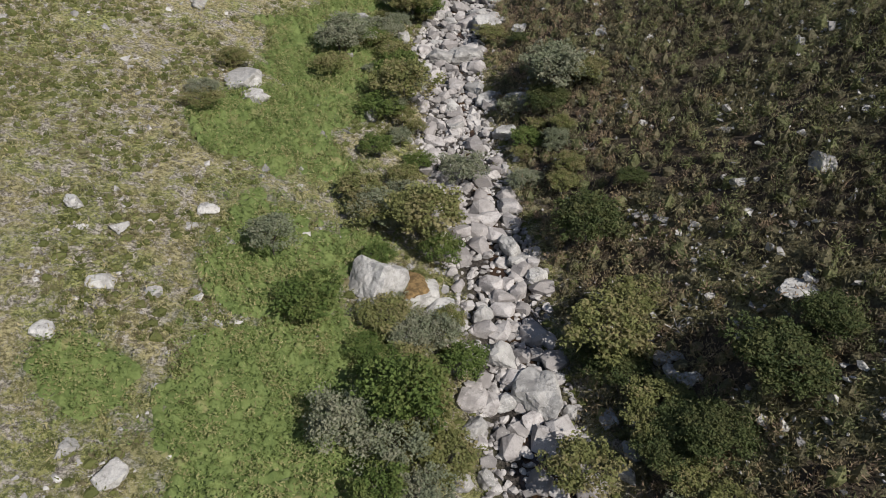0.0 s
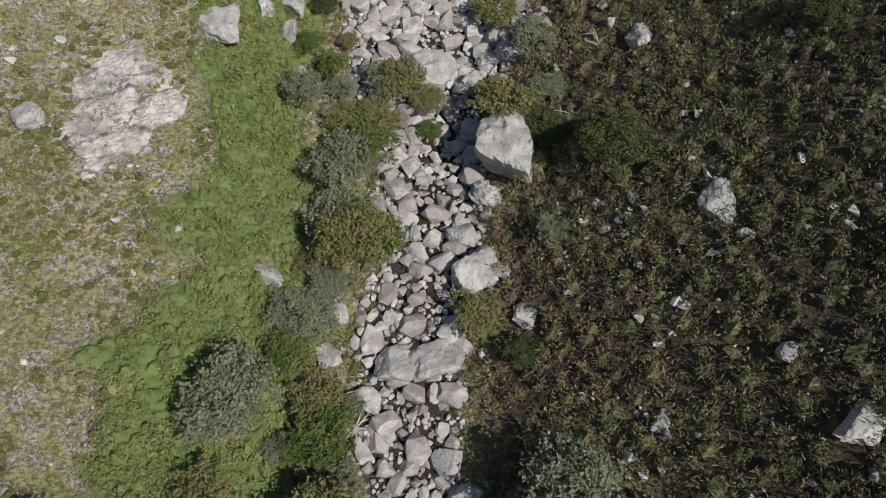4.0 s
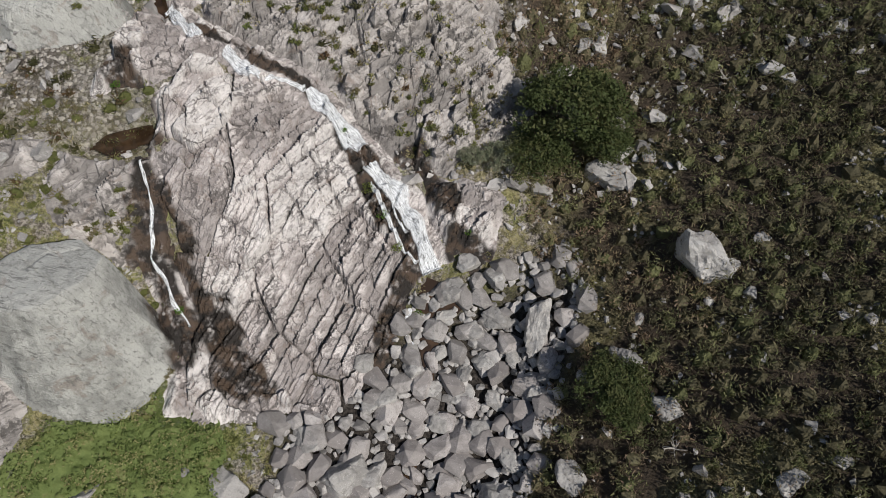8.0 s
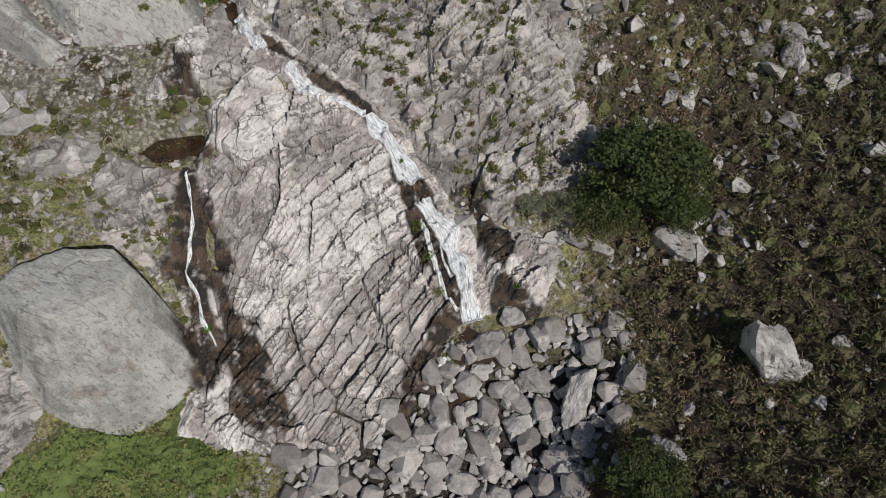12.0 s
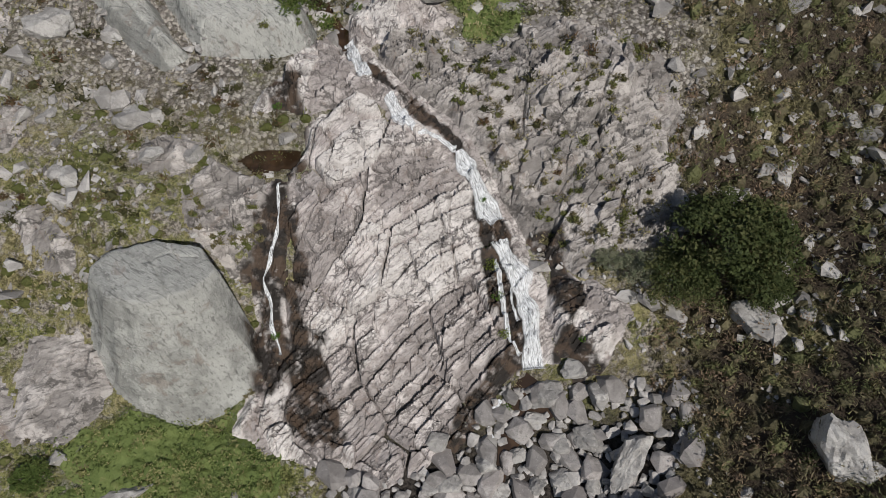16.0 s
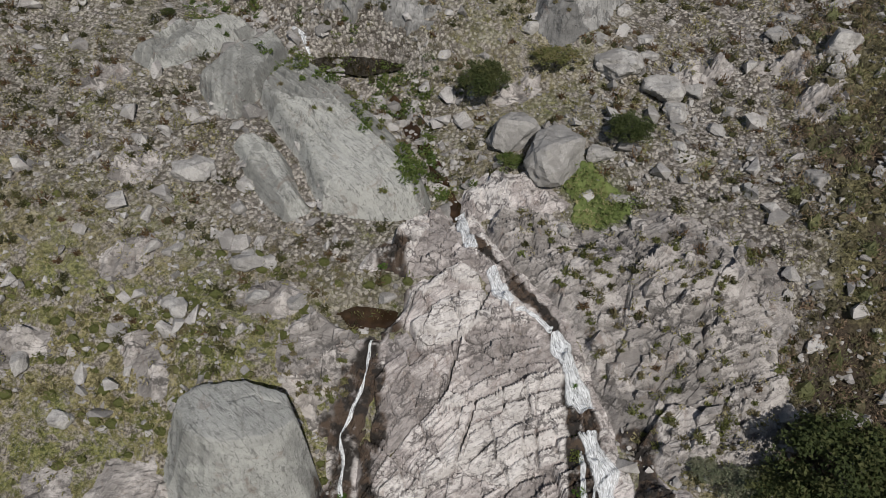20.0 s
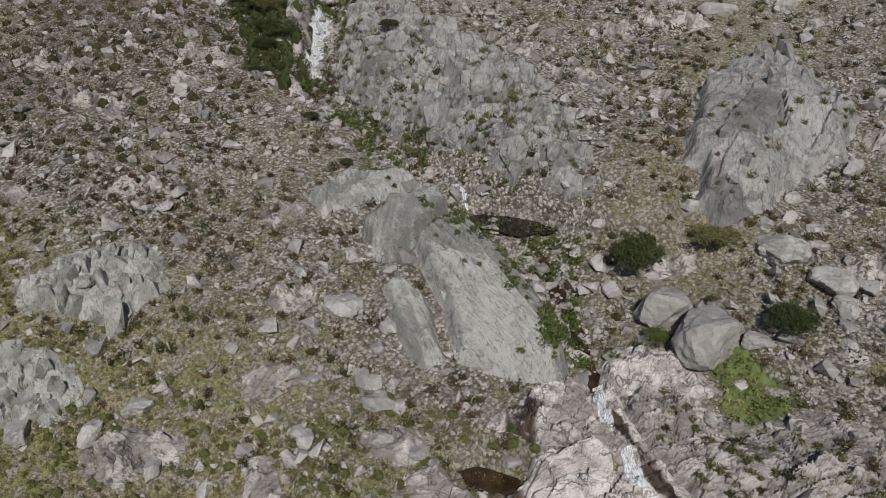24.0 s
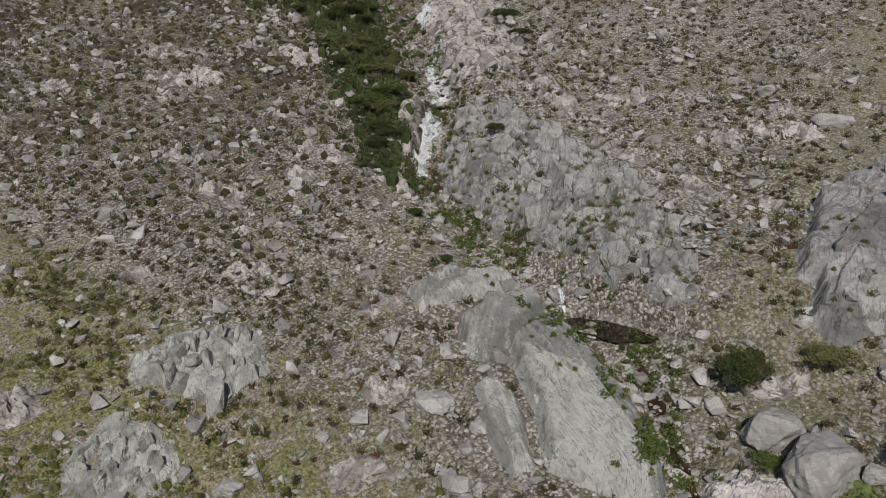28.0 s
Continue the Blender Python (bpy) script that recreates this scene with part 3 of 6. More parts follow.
def loose_blocks(top, outline, count, small, large, turn, material, seed, lean=10):
    """Angular blocks, each a part, that break the face of a rock mass."""
    rng = np.random.default_rng(seed)
    forms = [mesh_of("block", v, f, material, [("tone", np.full(len(v), rng.uniform(0.38, 0.8)))], flat=True) for v, f in (chip_form(seed * 20 + k, 18, 0.8) for k in range(8))]
    xs, ys = zip(*outline)
    x, y = rng.uniform(min(xs), max(xs), count * 6), rng.uniform(min(ys), max(ys), count * 6)
    keep = np.flatnonzero(inside(x, y, outline) > 0.2)[:count]
    x, y, z = x[keep], y[keep], surface(x[keep], y[keep])
    for n in range(len(x)):
        r = small * (large / small) ** (rng.uniform(0, 1) ** 1.6)
        ob = part("block", forms[n % 8], top)
        m = pose(x[n], y[n], z[n] + rng.uniform(-0.5, 0.15) * r, rng.normal(0, lean), rng.normal(0, lean), turn + rng.normal(0, 14)) @ Matrix.Diagonal((r * rng.uniform(0.55, 1.2), r * rng.uniform(0.45, 0.8), r * rng.uniform(0.8, 1.5), 1))
        ob.matrix_basis = Matrix.Translation(-top.location) @ m
    return top


def plant_mat(name, label, box, res, cell, high, cover, material, seed, category):
    """A closed mat of low plants: rounded cushions of uneven height, wherever the cover is more than a half."""
    x0, x1, y0, y1 = box
    gx, gy = np.arange(x0, x1, res), np.arange(y0, y1, res)
    x, y = (a.ravel() for a in np.meshgrid(gx, gy))
    much = cover(x, y)
    f = grid_faces(len(gx), len(gy))
    f = f[(much[f] > 0.3).all(1)]
    used, f = np.unique(f, return_inverse=True)
    x, y, much = x[used], y[used], much[used]
    wx, wy = x + 0.3 * cell * fbm(x / cell, y / cell, 2, seed), y + 0.3 * cell * fbm(x / cell, y / cell, 2, seed + 4)
    gap, one, two, three, pu, pv, _ = blocks(wx / cell, wy / cell, seed)
    h = smooth(0, 0.75, gap) * (0.35 + 0.65 * one) + 0.25 * fbm(x / 0.22, y / 0.22, 3, seed + 9)
    z = ground(x, y) + high * h * smooth(0.3, 0.7, much) - 0.12 * (1 - smooth(0.3, 0.5, much))
    me = mesh_of(name, np.stack([x, y, z], 1), f.reshape(-1, 4), material, [("tint", np.clip(0.22 + 0.6 * (two + 0.3 * three), 0, 1))])
    return tagged(new(name, me), label, category, kind="stuff")


def within(x, y, p):
    x0, x1, y0, y1 = p["box"]
    return (x > x0) & (x < x1) & (y > y0) & (y < y1)


def surface(x, y):
    """The ground, or the rock that stands on it."""
    x, y = np.asarray(x, float), np.asarray(y, float)
    shape = x.shape
    x, y = x.ravel(), y.ravel()
    z = ground(x, y)
    top = z.copy()
    for p in PATCHES:
        near = within(x, y, p)
        if near.any():
            h, m, _, _ = rock_relief(x[near], y[near], p)
            top[near] = np.maximum(top[near], z[near] + np.where(m > -0.1, h, -1))
    return top.reshape(shape)


def on_rock(x, y, margin=0.0, bare=False):
    hit = np.zeros(np.shape(x), bool)
    for p in PATCHES:
        near = within(x, y, p)
        if near.any() and (p["bare"] or not bare):
            hit[near] |= inside(x[near], y[near], p["outline"]) > margin
    return hit


WET_LINES = []


def wetness(x, y):
    w = np.zeros(np.shape(x))
    for line, reach in WET_LINES:
        d, _ = along(x, y, line)
        w = np.maximum(w, 1 - smooth(0.45 * reach, 0.75 * reach, d + 1.1 * reach * fbm(x / 0.9, y / 0.9, 3, 2.0)))
    return w


def boulder(x, y, rx, ry, rz, turn=0.0, seed=1, tilt=0.0, sink=0.3, material=None, label="", name="boulder", level=4, planes=10, sharp=60, rough=0.11, category="boulder", group="", cap=None):
    """One boulder that lies in the ground at (x, y), with half its length, width and height."""
    v, f = rock_form(seed, level, planes, sharp, rough)
    a, b = radians(turn), radians(tilt)
    v = v * (rx, ry, rz)
    v = np.stack([v[:, 0] * math.cos(b) + v[:, 2] * math.sin(b), v[:, 1], v[:, 2] * math.cos(b) - v[:, 0] * math.sin(b)], 1)
    v = np.stack([v[:, 0] * math.cos(a) - v[:, 1] * math.sin(a), v[:, 0] * math.sin(a) + v[:, 1] * math.cos(a), v[:, 2]], 1)
    z = float(surface(x, y))
    ob = new(name, mesh_of(name, v, f, material or M_BOULDER, flat=True))
    ob.location = (x, y, z - v[:, 2].min() * (1 - 2 * sink))
    if cap:
        high = f[(v[f][:, :, 2].mean(1) > 0.62 * v[:, 2].max())]
        used, g = np.unique(high, return_inverse=True)
        part("moss_cap", mesh_of("moss_cap", v[used] * 1.012 + (0, 0, 0.025), g.reshape(-1, 3), cap), ob, "rusty brown moss cap")
    return tagged(ob, label or "weathered grey granite boulder half sunk in the ground", category, group)


def leaves(rng, centres, reach, count, size, tint, broad=0.55, up=0.5, steep=0.6):
    """Small leaf faces strewn about each centre. centres (n, 3), reach (n, 3) half sizes, size (n,), tint (n,)."""
    n = len(centres)
    d = rng.normal(size=(n, count, 3))
    d /= np.linalg.norm(d, axis=2)[:, :, None]
    d *= rng.uniform(0.15, 1, (n, count, 1)) ** 0.45
    c = centres[:, None] + d * reach[:, None]
    a = rng.normal(size=(n, count, 3))
    a[:, :, 2] *= steep
    a /= np.linalg.norm(a, axis=2)[:, :, None]
    b = rng.normal(size=(n, count, 3))
    b[:, :, 2] *= up
    b -= (a * b).sum(2, keepdims=True) * a
    b /= np.linalg.norm(b, axis=2)[:, :, None]
    s = size[:, None, None] * rng.uniform(0.6, 1.3, (n, count, 1))
    q = np.stack([c - a * s, c + (0.35 * a + b * broad) * s, c + (0.35 * a - b * broad) * s], 2).reshape(-1, 3)
    t = np.repeat(np.clip(tint[:, None] + rng.normal(0, 0.08, (n, count)), 0, 1).ravel(), 3)
    return q, np.arange(len(q)).reshape(-1, 3), t


def join(pieces):
    verts, faces, tints, base_index = [], [], [], 0
    for v, f, t in pieces:
        verts.append(v), faces.append(f + base_index), tints.append(t)
        base_index += len(v)
    return np.concatenate(verts), np.concatenate(faces), np.concatenate(tints)


def apart(x, y, r, gap):
    """Which of the places to keep, the largest first, so that none crowds another."""
    taken, kept = {}, []
    for k in np.argsort(-r):
        cx, cy = int(x[k] // 1.3), int(y[k] // 1.3)
        near = [j for a in (-1, 0, 1) for b in (-1, 0, 1) for j in taken.get((cx + a, cy + b), ())]
        if all((x[k] - x[j]) ** 2 + (y[k] - y[j]) ** 2 > (gap * (r[k] + r[j])) ** 2 for j in near):
            taken.setdefault((cx, cy), []).append(k)
            kept.append(k)
    return np.array(kept)


def bushes_stuff(name, label, x, y, wide, high, count, size, material, seed, category, broad=0.42, core_size=0.85, shade=1.0):
    """Low bushes that nobody could count: a darker-tinted core under a shell of small leaves, each with its own bumps
    and tint.
    """
    rng = np.random.default_rng(seed)
    n = len(x)
    z = surface(x, y)
    core, faces = GLOBE[1]
    reach = np.stack([wide, wide * rng.uniform(0.75, 1.0, n), high], 1)
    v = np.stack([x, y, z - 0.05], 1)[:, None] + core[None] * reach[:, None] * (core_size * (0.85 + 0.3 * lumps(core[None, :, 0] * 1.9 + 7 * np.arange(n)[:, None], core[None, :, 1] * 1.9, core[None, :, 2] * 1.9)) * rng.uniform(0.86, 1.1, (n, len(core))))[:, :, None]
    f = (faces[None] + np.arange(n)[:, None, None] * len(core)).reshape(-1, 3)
    d = rng.normal(size=(n, count, 3))
    d[:, :, 2] = np.abs(d[:, :, 2]) * 0.9
    d /= np.linalg.norm(d, axis=2)[:, :, None]
    lump = 0.78 + 0.25 * lumps(d[:, :, 0] * 2.2 + 5 * np.arange(n)[:, None], d[:, :, 1] * 2.2, d[:, :, 2] * 2.2) + rng.uniform(-0.42, 0.22, (n, count))
    c = np.stack([x, y, z], 1)[:, None] + d * reach[:, None] * lump[:, :, None]
    a = rng.normal(0, 0.7, d.shape) + 0.8 * d + (0, 0, 0.35)
    a /= np.linalg.norm(a, axis=2)[:, :, None]
    b = np.cross(a, d + rng.normal(0, 0.45, d.shape))
    b /= np.linalg.norm(b, axis=2)[:, :, None]
    s = np.asarray(size) * rng.uniform(0.6, 1.3, (n, count, 1))
    q = np.stack([c - (0.6 * a + b * broad) * s, c - (0.6 * a - b * broad) * s, c + a * s], 2).reshape(-1, 3)
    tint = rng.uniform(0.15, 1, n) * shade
    # the core takes less than half its bush's tint, so it is darker
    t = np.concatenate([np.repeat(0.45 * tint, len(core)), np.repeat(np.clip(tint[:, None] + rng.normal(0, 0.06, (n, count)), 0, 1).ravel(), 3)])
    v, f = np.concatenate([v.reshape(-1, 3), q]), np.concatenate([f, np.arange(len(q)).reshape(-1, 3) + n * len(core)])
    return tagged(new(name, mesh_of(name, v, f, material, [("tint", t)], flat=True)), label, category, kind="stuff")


def foliage_stuff(name, label, x, y, wide, high, count, size, material, seed, category, lift=0.5, broad=0.55, steep=0.6, tint=None):
    rng = np.random.default_rng(seed)
    z = surface(x, y)
    wide, high = np.broadcast_to(wide, x.shape), np.broadcast_to(high, x.shape)
    c = np.stack([x, y, z + high * lift], 1)
    v, f, t = leaves(rng, c, np.stack([wide, wide, high * 0.62], 1), count, np.broadcast_to(size, x.shape), rng.uniform(0, 1, len(x)) if tint is None else tint, broad, 0.5, steep)
    return tagged(new(name, mesh_of(name, v, f, material, [("tint", t)], flat=True)), label, category, kind="stuff")


def tube(points, radii, sides=6):
    """A tapered stem along points."""
    pts = np.asarray(points, float)
    way = np.gradient(pts, axis=0)
    way /= np.linalg.norm(way, axis=1)[:, None] + 1e-9
    ref = np.where(np.abs(way[:, 2:3]) > 0.8, (1.0, 0, 0), (0, 0, 1.0))
    a = np.cross(way, ref)
    a /= np.linalg.norm(a, axis=1)[:, None]
    b = np.cross(way, a)
    t = np.arange(sides) * 2 * np.pi / sides
    ring = pts[:, None] + np.asarray(radii)[:, None, None] * (np.cos(t)[None, :, None] * a[:, None] + np.sin(t)[None, :, None] * b[:, None])
    k = np.arange(len(pts) * sides).reshape(len(pts), sides)
    f = np.stack([k[:-1], np.roll(k[:-1], -1, 1), np.roll(k[1:], -1, 1), k[1:]], -1).reshape(-1, 4)
    return ring.reshape(-1, 3), f


def tree_form(name, seed, wide, high, material, clusters=60, per=70, leaf=0.13, stem=0.12, bare=0.28, flat=1.0):
    """A tree or tall bush at the origin: trunk, limbs and a crown of leaf clumps with gaps."""
    rng = np.random.default_rng(seed)
    top = new(name)
    lean = rng.normal(0, 0.12, 2)
    s = np.linspace(0, 1, 6)
    trunk = np.stack([lean[0] * s * high + 0.04 * np.sin(5 * s), lean[1] * s * high, s * high * 0.75 - 0.15], 1)
    part("trunk", mesh_of("trunk", *tube(trunk, stem * (1 - 0.75 * s), 7), M_BARK), top)
    d = rng.normal(size=(clusters, 3))
    d /= np.linalg.norm(d, axis=1)[:, None]
    d[:, 2] = np.where(d[:, 2] < -0.35, -d[:, 2], d[:, 2])
    far = rng.uniform(0.30, 1.0, clusters) ** 0.5 * (1 + 0.42 * lumps(d[:, 0] * 1.8 + seed, d[:, 1] * 1.8, d[:, 2] * 1.8))
    mid = high * (bare + (1 - bare) * 0.5)
    c = d * far[:, None] * (wide, wide, (high - high * bare) * 0.5) + (lean[0] * mid, lean[1] * mid, mid)
    r = wide * rng.uniform(0.13, 0.30, clusters)
    v, f, t = leaves(rng, c, np.stack([r, r, r * 0.7 * flat], 1), per, np.full(clusters, leaf), rng.uniform(0.1, 0.9, clusters))
    for k in rng.choice(clusters, 6, replace=False):
        g = s[:, None]
        root = trunk[2 + k % 2]
        limb = root * (1 - g) + c[k] * g + (0, 0, 0.12 * high) * np.sin(np.pi * g)
        part("limb", mesh_of("limb", *tube(limb, stem * 0.45 * (1 - 0.8 * s), 5), M_BARK), top)
    part("crown", mesh_of("crown", v, f, material, [("tint", t)], flat=True), top)
    return top


def set_down(ob, x, y, turn=0.0, size=1.0, tall=1.0):
    """Move a form built at the origin to its place on the ground."""
    ob.matrix_basis = pose(x, y, float(surface(x, y)), 0, 0, turn) @ Matrix.Diagonal((size, size, size * tall, 1))
    return ob


def another(ob, x, y, turn=0.0, size=1.0, tall=1.0, label=""):
    made = copy_thing(ob, Matrix.Identity(4))
    set_down(made, x, y, turn, size, tall)
    return tagged(made, label)


def ribbon(name, line, widths, material, lift=0.08, sides=9, step=0.12, rag=0.15, seed=1, bulge=0.06, label="", category="water"):
    """Water that runs down over the rock: a sheet along a line of plan points, with ragged edges."""
    pts, w = np.asarray(line, float), np.asarray(widths, float)
    run = np.r_[0, np.cumsum(np.hypot(*np.diff(pts, axis=0).T))]
    s = np.arange(0, run[-1], step)
    px, py, pw = np.interp(s, run, pts[:, 0]), np.interp(s, run, pts[:, 1]), np.interp(s, run, w)
    k = np.hanning(9)[1:-1]
    k /= k.sum()
    px, py = (np.convolve(np.pad(a, 3, mode="edge"), k, "valid") for a in (px, py))
    tx, ty = np.gradient(px), np.gradient(py)
    tl = np.hypot(tx, ty) + 1e-9
    o = np.linspace(-1, 1, sides)
    off = o[None] * (pw * (1 + rag * lumps(s * 1.7, s * 0 + seed)))[:, None] + (rag * 0.25 * lumps(s * 1.3, s * 0 + 9 + seed))[:, None]
    x, y = px[:, None] - (ty / tl)[:, None] * off, py[:, None] + (tx / tl)[:, None] * off
    z = surface(x.ravel(), y.ravel()).reshape(x.shape)
    for _ in range(2):
        z = (np.roll(z, 1, 0) + 2 * z + np.roll(z, -1, 0)) / 4 if len(z) > 4 else z
    z[0], z[-1] = z[1], z[-2]
    z = np.maximum(z, surface(x.ravel(), y.ravel()).reshape(x.shape)) + lift + bulge * (1 - o[None] ** 2)
    flow = np.stack([(o[None] * pw[:, None] * 24).ravel() + 0 * x.ravel(), np.repeat(s * 3.6, sides), np.full(x.size, seed * 3.0)], 1)
    edge = (1 - np.abs(o)[None] ** 2.5 + 0 * x).ravel() * 0.75
    me = mesh_of(name, np.stack([x, y, z], -1).reshape(-1, 3), grid_faces(sides, len(s)), material, [("flow", flow), ("edge", edge)])
    return tagged(new(name, me), label, category, kind="structure")


def pool(name, outline, z, material, label, res=0.12):
    """Still water with an uneven shore, level at height z."""
    xs, ys = zip(*outline)
    gx, gy = np.arange(min(xs) - 0.4, max(xs) + 0.4, res), np.arange(min(ys) - 0.4, max(ys) + 0.4, res)
    x, y = (a.ravel() for a in np.meshgrid(gx, gy))
    m = inside(x, y, outline) + 0.25 * fbm(x / 0.7, y / 0.7, 3, 6.0)
    f = grid_faces(len(gx), len(gy))
    f = f[(m[f] > 0).all(1)]
    used, f = np.unique(f, return_inverse=True)
    me = mesh_of(name, np.stack([x[used], y[used], np.full(len(used), z)], 1), f.reshape(-1, 4), material)
    return tagged(new(name, me), label, "water", kind="structure")


def dead_shrub(x, y, size, seed, label="bare bleached branches of a dead shrub"):
    """A dead shrub: a few pale forked twigs that rise from one root."""
    rng = np.random.default_rng(seed)
    top = new("dead_shrub")
    s = np.linspace(0, 1, 6)
    for k in range(9):
        a, rise = rng.uniform(0, 6.28), rng.uniform(0.15, 0.7)
        bend = rng.normal(0, 0.25, 3)
        line = np.outer(s, (math.cos(a), math.sin(a), rise)) * size * rng.uniform(0.6, 1.0) + np.outer(np.sin(s * 3.1), bend) * size * 0.4
        line[:, 2] = np.abs(line[:, 2]) + 0.02
        twig = part("branch", mesh_of("branch", *tube(line, 0.035 * size * (1 - 0.8 * s) + 0.008, 5), M_DEAD), top)
        side = line[3] + np.outer(s, rng.normal(0, 0.5, 3) * size * 0.6)
        side[:, 2] = np.abs(side[:, 2])
        part("twig", mesh_of("twig", *tube(side, 0.018 * size * (1 - 0.8 * s) + 0.006, 4), M_DEAD), twig)
    set_down(top, x, y)
    return tagged(top, label, "dead shrub", "dead shrubs")

# ---- the hillside ----
gx = np.concatenate([np.arange(-420, -84, 14), np.arange(-84, -14, 1.0), np.arange(-14, 56, 0.42), np.arange(56, 92, 1.0), np.arange(92, 430, 14)])
gy = np.concatenate([np.arange(-320, -20, 12), np.arange(-20, 8, 0.6), np.arange(8, 106, 0.42), np.arange(106, 162, 0.6), np.arange(162, 420, 8)])
X, Y = (a.ravel() for a in np.meshgrid(gx, gy))
fern, heath, gravel = covers(X, Y)
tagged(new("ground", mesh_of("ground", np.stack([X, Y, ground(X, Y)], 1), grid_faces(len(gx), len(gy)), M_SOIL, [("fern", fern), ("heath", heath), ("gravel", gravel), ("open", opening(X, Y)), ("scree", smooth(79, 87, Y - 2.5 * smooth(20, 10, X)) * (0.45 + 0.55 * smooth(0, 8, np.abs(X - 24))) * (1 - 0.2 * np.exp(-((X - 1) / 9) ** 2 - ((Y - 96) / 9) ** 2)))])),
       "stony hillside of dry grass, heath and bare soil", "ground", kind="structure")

# ---- where the water runs ----
MAIN_FALL = ((21.9, 89.7), (23.0, 88.3), (24.2, 87.5), (25.2, 86.5), (27.0, 85.7), (28.0, 84.1), (29.2, 82.6), (30.2, 80.3), (30.6, 77.9))
SIDE_RUN = ((19.4, 83.2), (19.5, 82.2), (19.2, 81.3), (18.9, 80.2), (19.1, 79.5), (19.3, 78.5), (19.5, 77.6))
WET_LINES += [(MAIN_FALL, 0.35), (((28.4, 83.3), (29.2, 80.4), (29.8, 78.3), (29.0, 76.7), (28.4, 75.7)), 0.9), (((31.2, 82.6), (32.2, 79.7), (31.9, 78.0), (33.5, 77.0)), 0.8),
              (SIDE_RUN, 1.5), (((19.7, 80.5), (20.5, 77.7), (21.5, 75.5)), 1.1), (((29.8, 78.3), (28.7, 76.2), (27.2, 74.8)), 1.1), (((19.0, 84.4), (20.1, 85.5), (19.5, 86.5)), 1.2), (((20.1, 78.7), (20.5, 76.8), (20.7, 75.3)), 1.0), (((10.8, 99.9), (11.8, 98.8), (16.0, 98.9)), 0.9),
              (((-9.2, 117), (-5.5, 109), (-2.5, 105.5)), 1.4)]

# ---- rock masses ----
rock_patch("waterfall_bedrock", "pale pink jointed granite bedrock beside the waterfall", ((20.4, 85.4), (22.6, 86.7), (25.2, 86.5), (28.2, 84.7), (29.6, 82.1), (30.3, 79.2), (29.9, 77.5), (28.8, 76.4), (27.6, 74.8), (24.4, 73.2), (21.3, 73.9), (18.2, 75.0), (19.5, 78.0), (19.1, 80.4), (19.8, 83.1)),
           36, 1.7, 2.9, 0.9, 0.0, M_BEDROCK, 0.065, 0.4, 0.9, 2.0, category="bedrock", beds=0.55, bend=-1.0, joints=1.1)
rock_patch("chute_rock", "broken pale granite at the head of the waterfall", ((18.4, 85.9), (19.4, 88.2), (21.0, 90.1), (22.5, 89.1), (24.5, 87.0), (22.4, 86.5), (20.3, 85.6)), 50, 0.8, 1.6, 0.9, 0.2, M_BEDROCK, 0.08, 0.2, 0.7, 5.0, category="bedrock")
fall_crag = rock_patch("waterfall_crag", "grey weathered crag with tufts in its cracks", ((23.6, 90.6), (23.3, 89.1), (25.1, 87.3), (27.8, 86.0), (29.2, 84.0), (30.6, 82.7), (32.4, 81.2), (35.5, 82.4), (37.3, 84.8), (37.2, 87.7), (35.4, 90.2), (31.2, 91.3), (28.8, 90.2), (27.0, 90.2)),
           25, 1.8, 2.8, 0.9, 0.1, M_CRAG, 0.075, 0.9, 1.2, 7.0, bare=False, beds=0.6)
rock_patch("ledge_rock", "wet stepped ledge beside the foot of the fall", ((31.0, 82.1), (33.0, 81.2), (34.8, 79.9), (34.5, 78.6), (32.7, 77.5), (31.1, 78.1)), 15, 0.6, 1.6, 0.8, 0.25, M_BEDROCK, 0.09, 0.1, 0.6, 9.0, category="bedrock")
rock_patch("granite_slab", "large smooth grey granite slab on the slope", ((10.9, 93.7), (11.5, 97.2), (13.0, 96.6), (15.0, 95.3), (16.9, 94.3), (18.9, 93.0), (20.4, 90.6), (20.2, 89.3), (19.1, 88.5), (17.4, 88.3), (15.8, 88.4), (13.8, 90.7), (12.4, 92.0)), 149, 3.4, 9.0, 0.5, 1.0, M_SLAB, 0.08, 0.1, 0.35, 12.0, 0.2, category="rock slab", beds=0.5)
rock_patch("granite_slab", "ribbed grey granite ledge leaning above the pool", ((7.6, 93.7), (8.1, 96.1), (9.5, 99.3), (10.8, 98.1), (10.7, 94.1), (10.1, 92.3), (8.7, 92.4)), 110, 1.4, 4.0, 0.35, 0.9, M_SLAB, 0.08, 0.4, 0.35, 13.0, 0.2, category="rock slab", beds=0.35)
rock_patch("granite_slab", "narrow grey slab strip at the edge of the grass", ((10.7, 90.5), (11.5, 91.3), (12.9, 90.9), (15.1, 88.2), (14.2, 87.5), (12.8, 88.4), (11.4, 89.5)), 141, 1.2, 4.0, 0.3, 0.6, M_SLAB, 0.09, 0.1, 0.35, 14.0, 0.25, category="rock slab", beds=0.5)
rock_patch("ledge_rock", "stepped grey ledges above the ribbed slab", ((3.3, 94.6), (4.4, 97.2), (6.7, 100.8), (8.6, 99.5), (7.3, 96.5), (5.1, 93.7)), 70, 1.0, 2.2, 0.6, 0.4, M_SLAB, 0.11, 0.1, 0.5, 36.0, 0.4, beds=0.4)
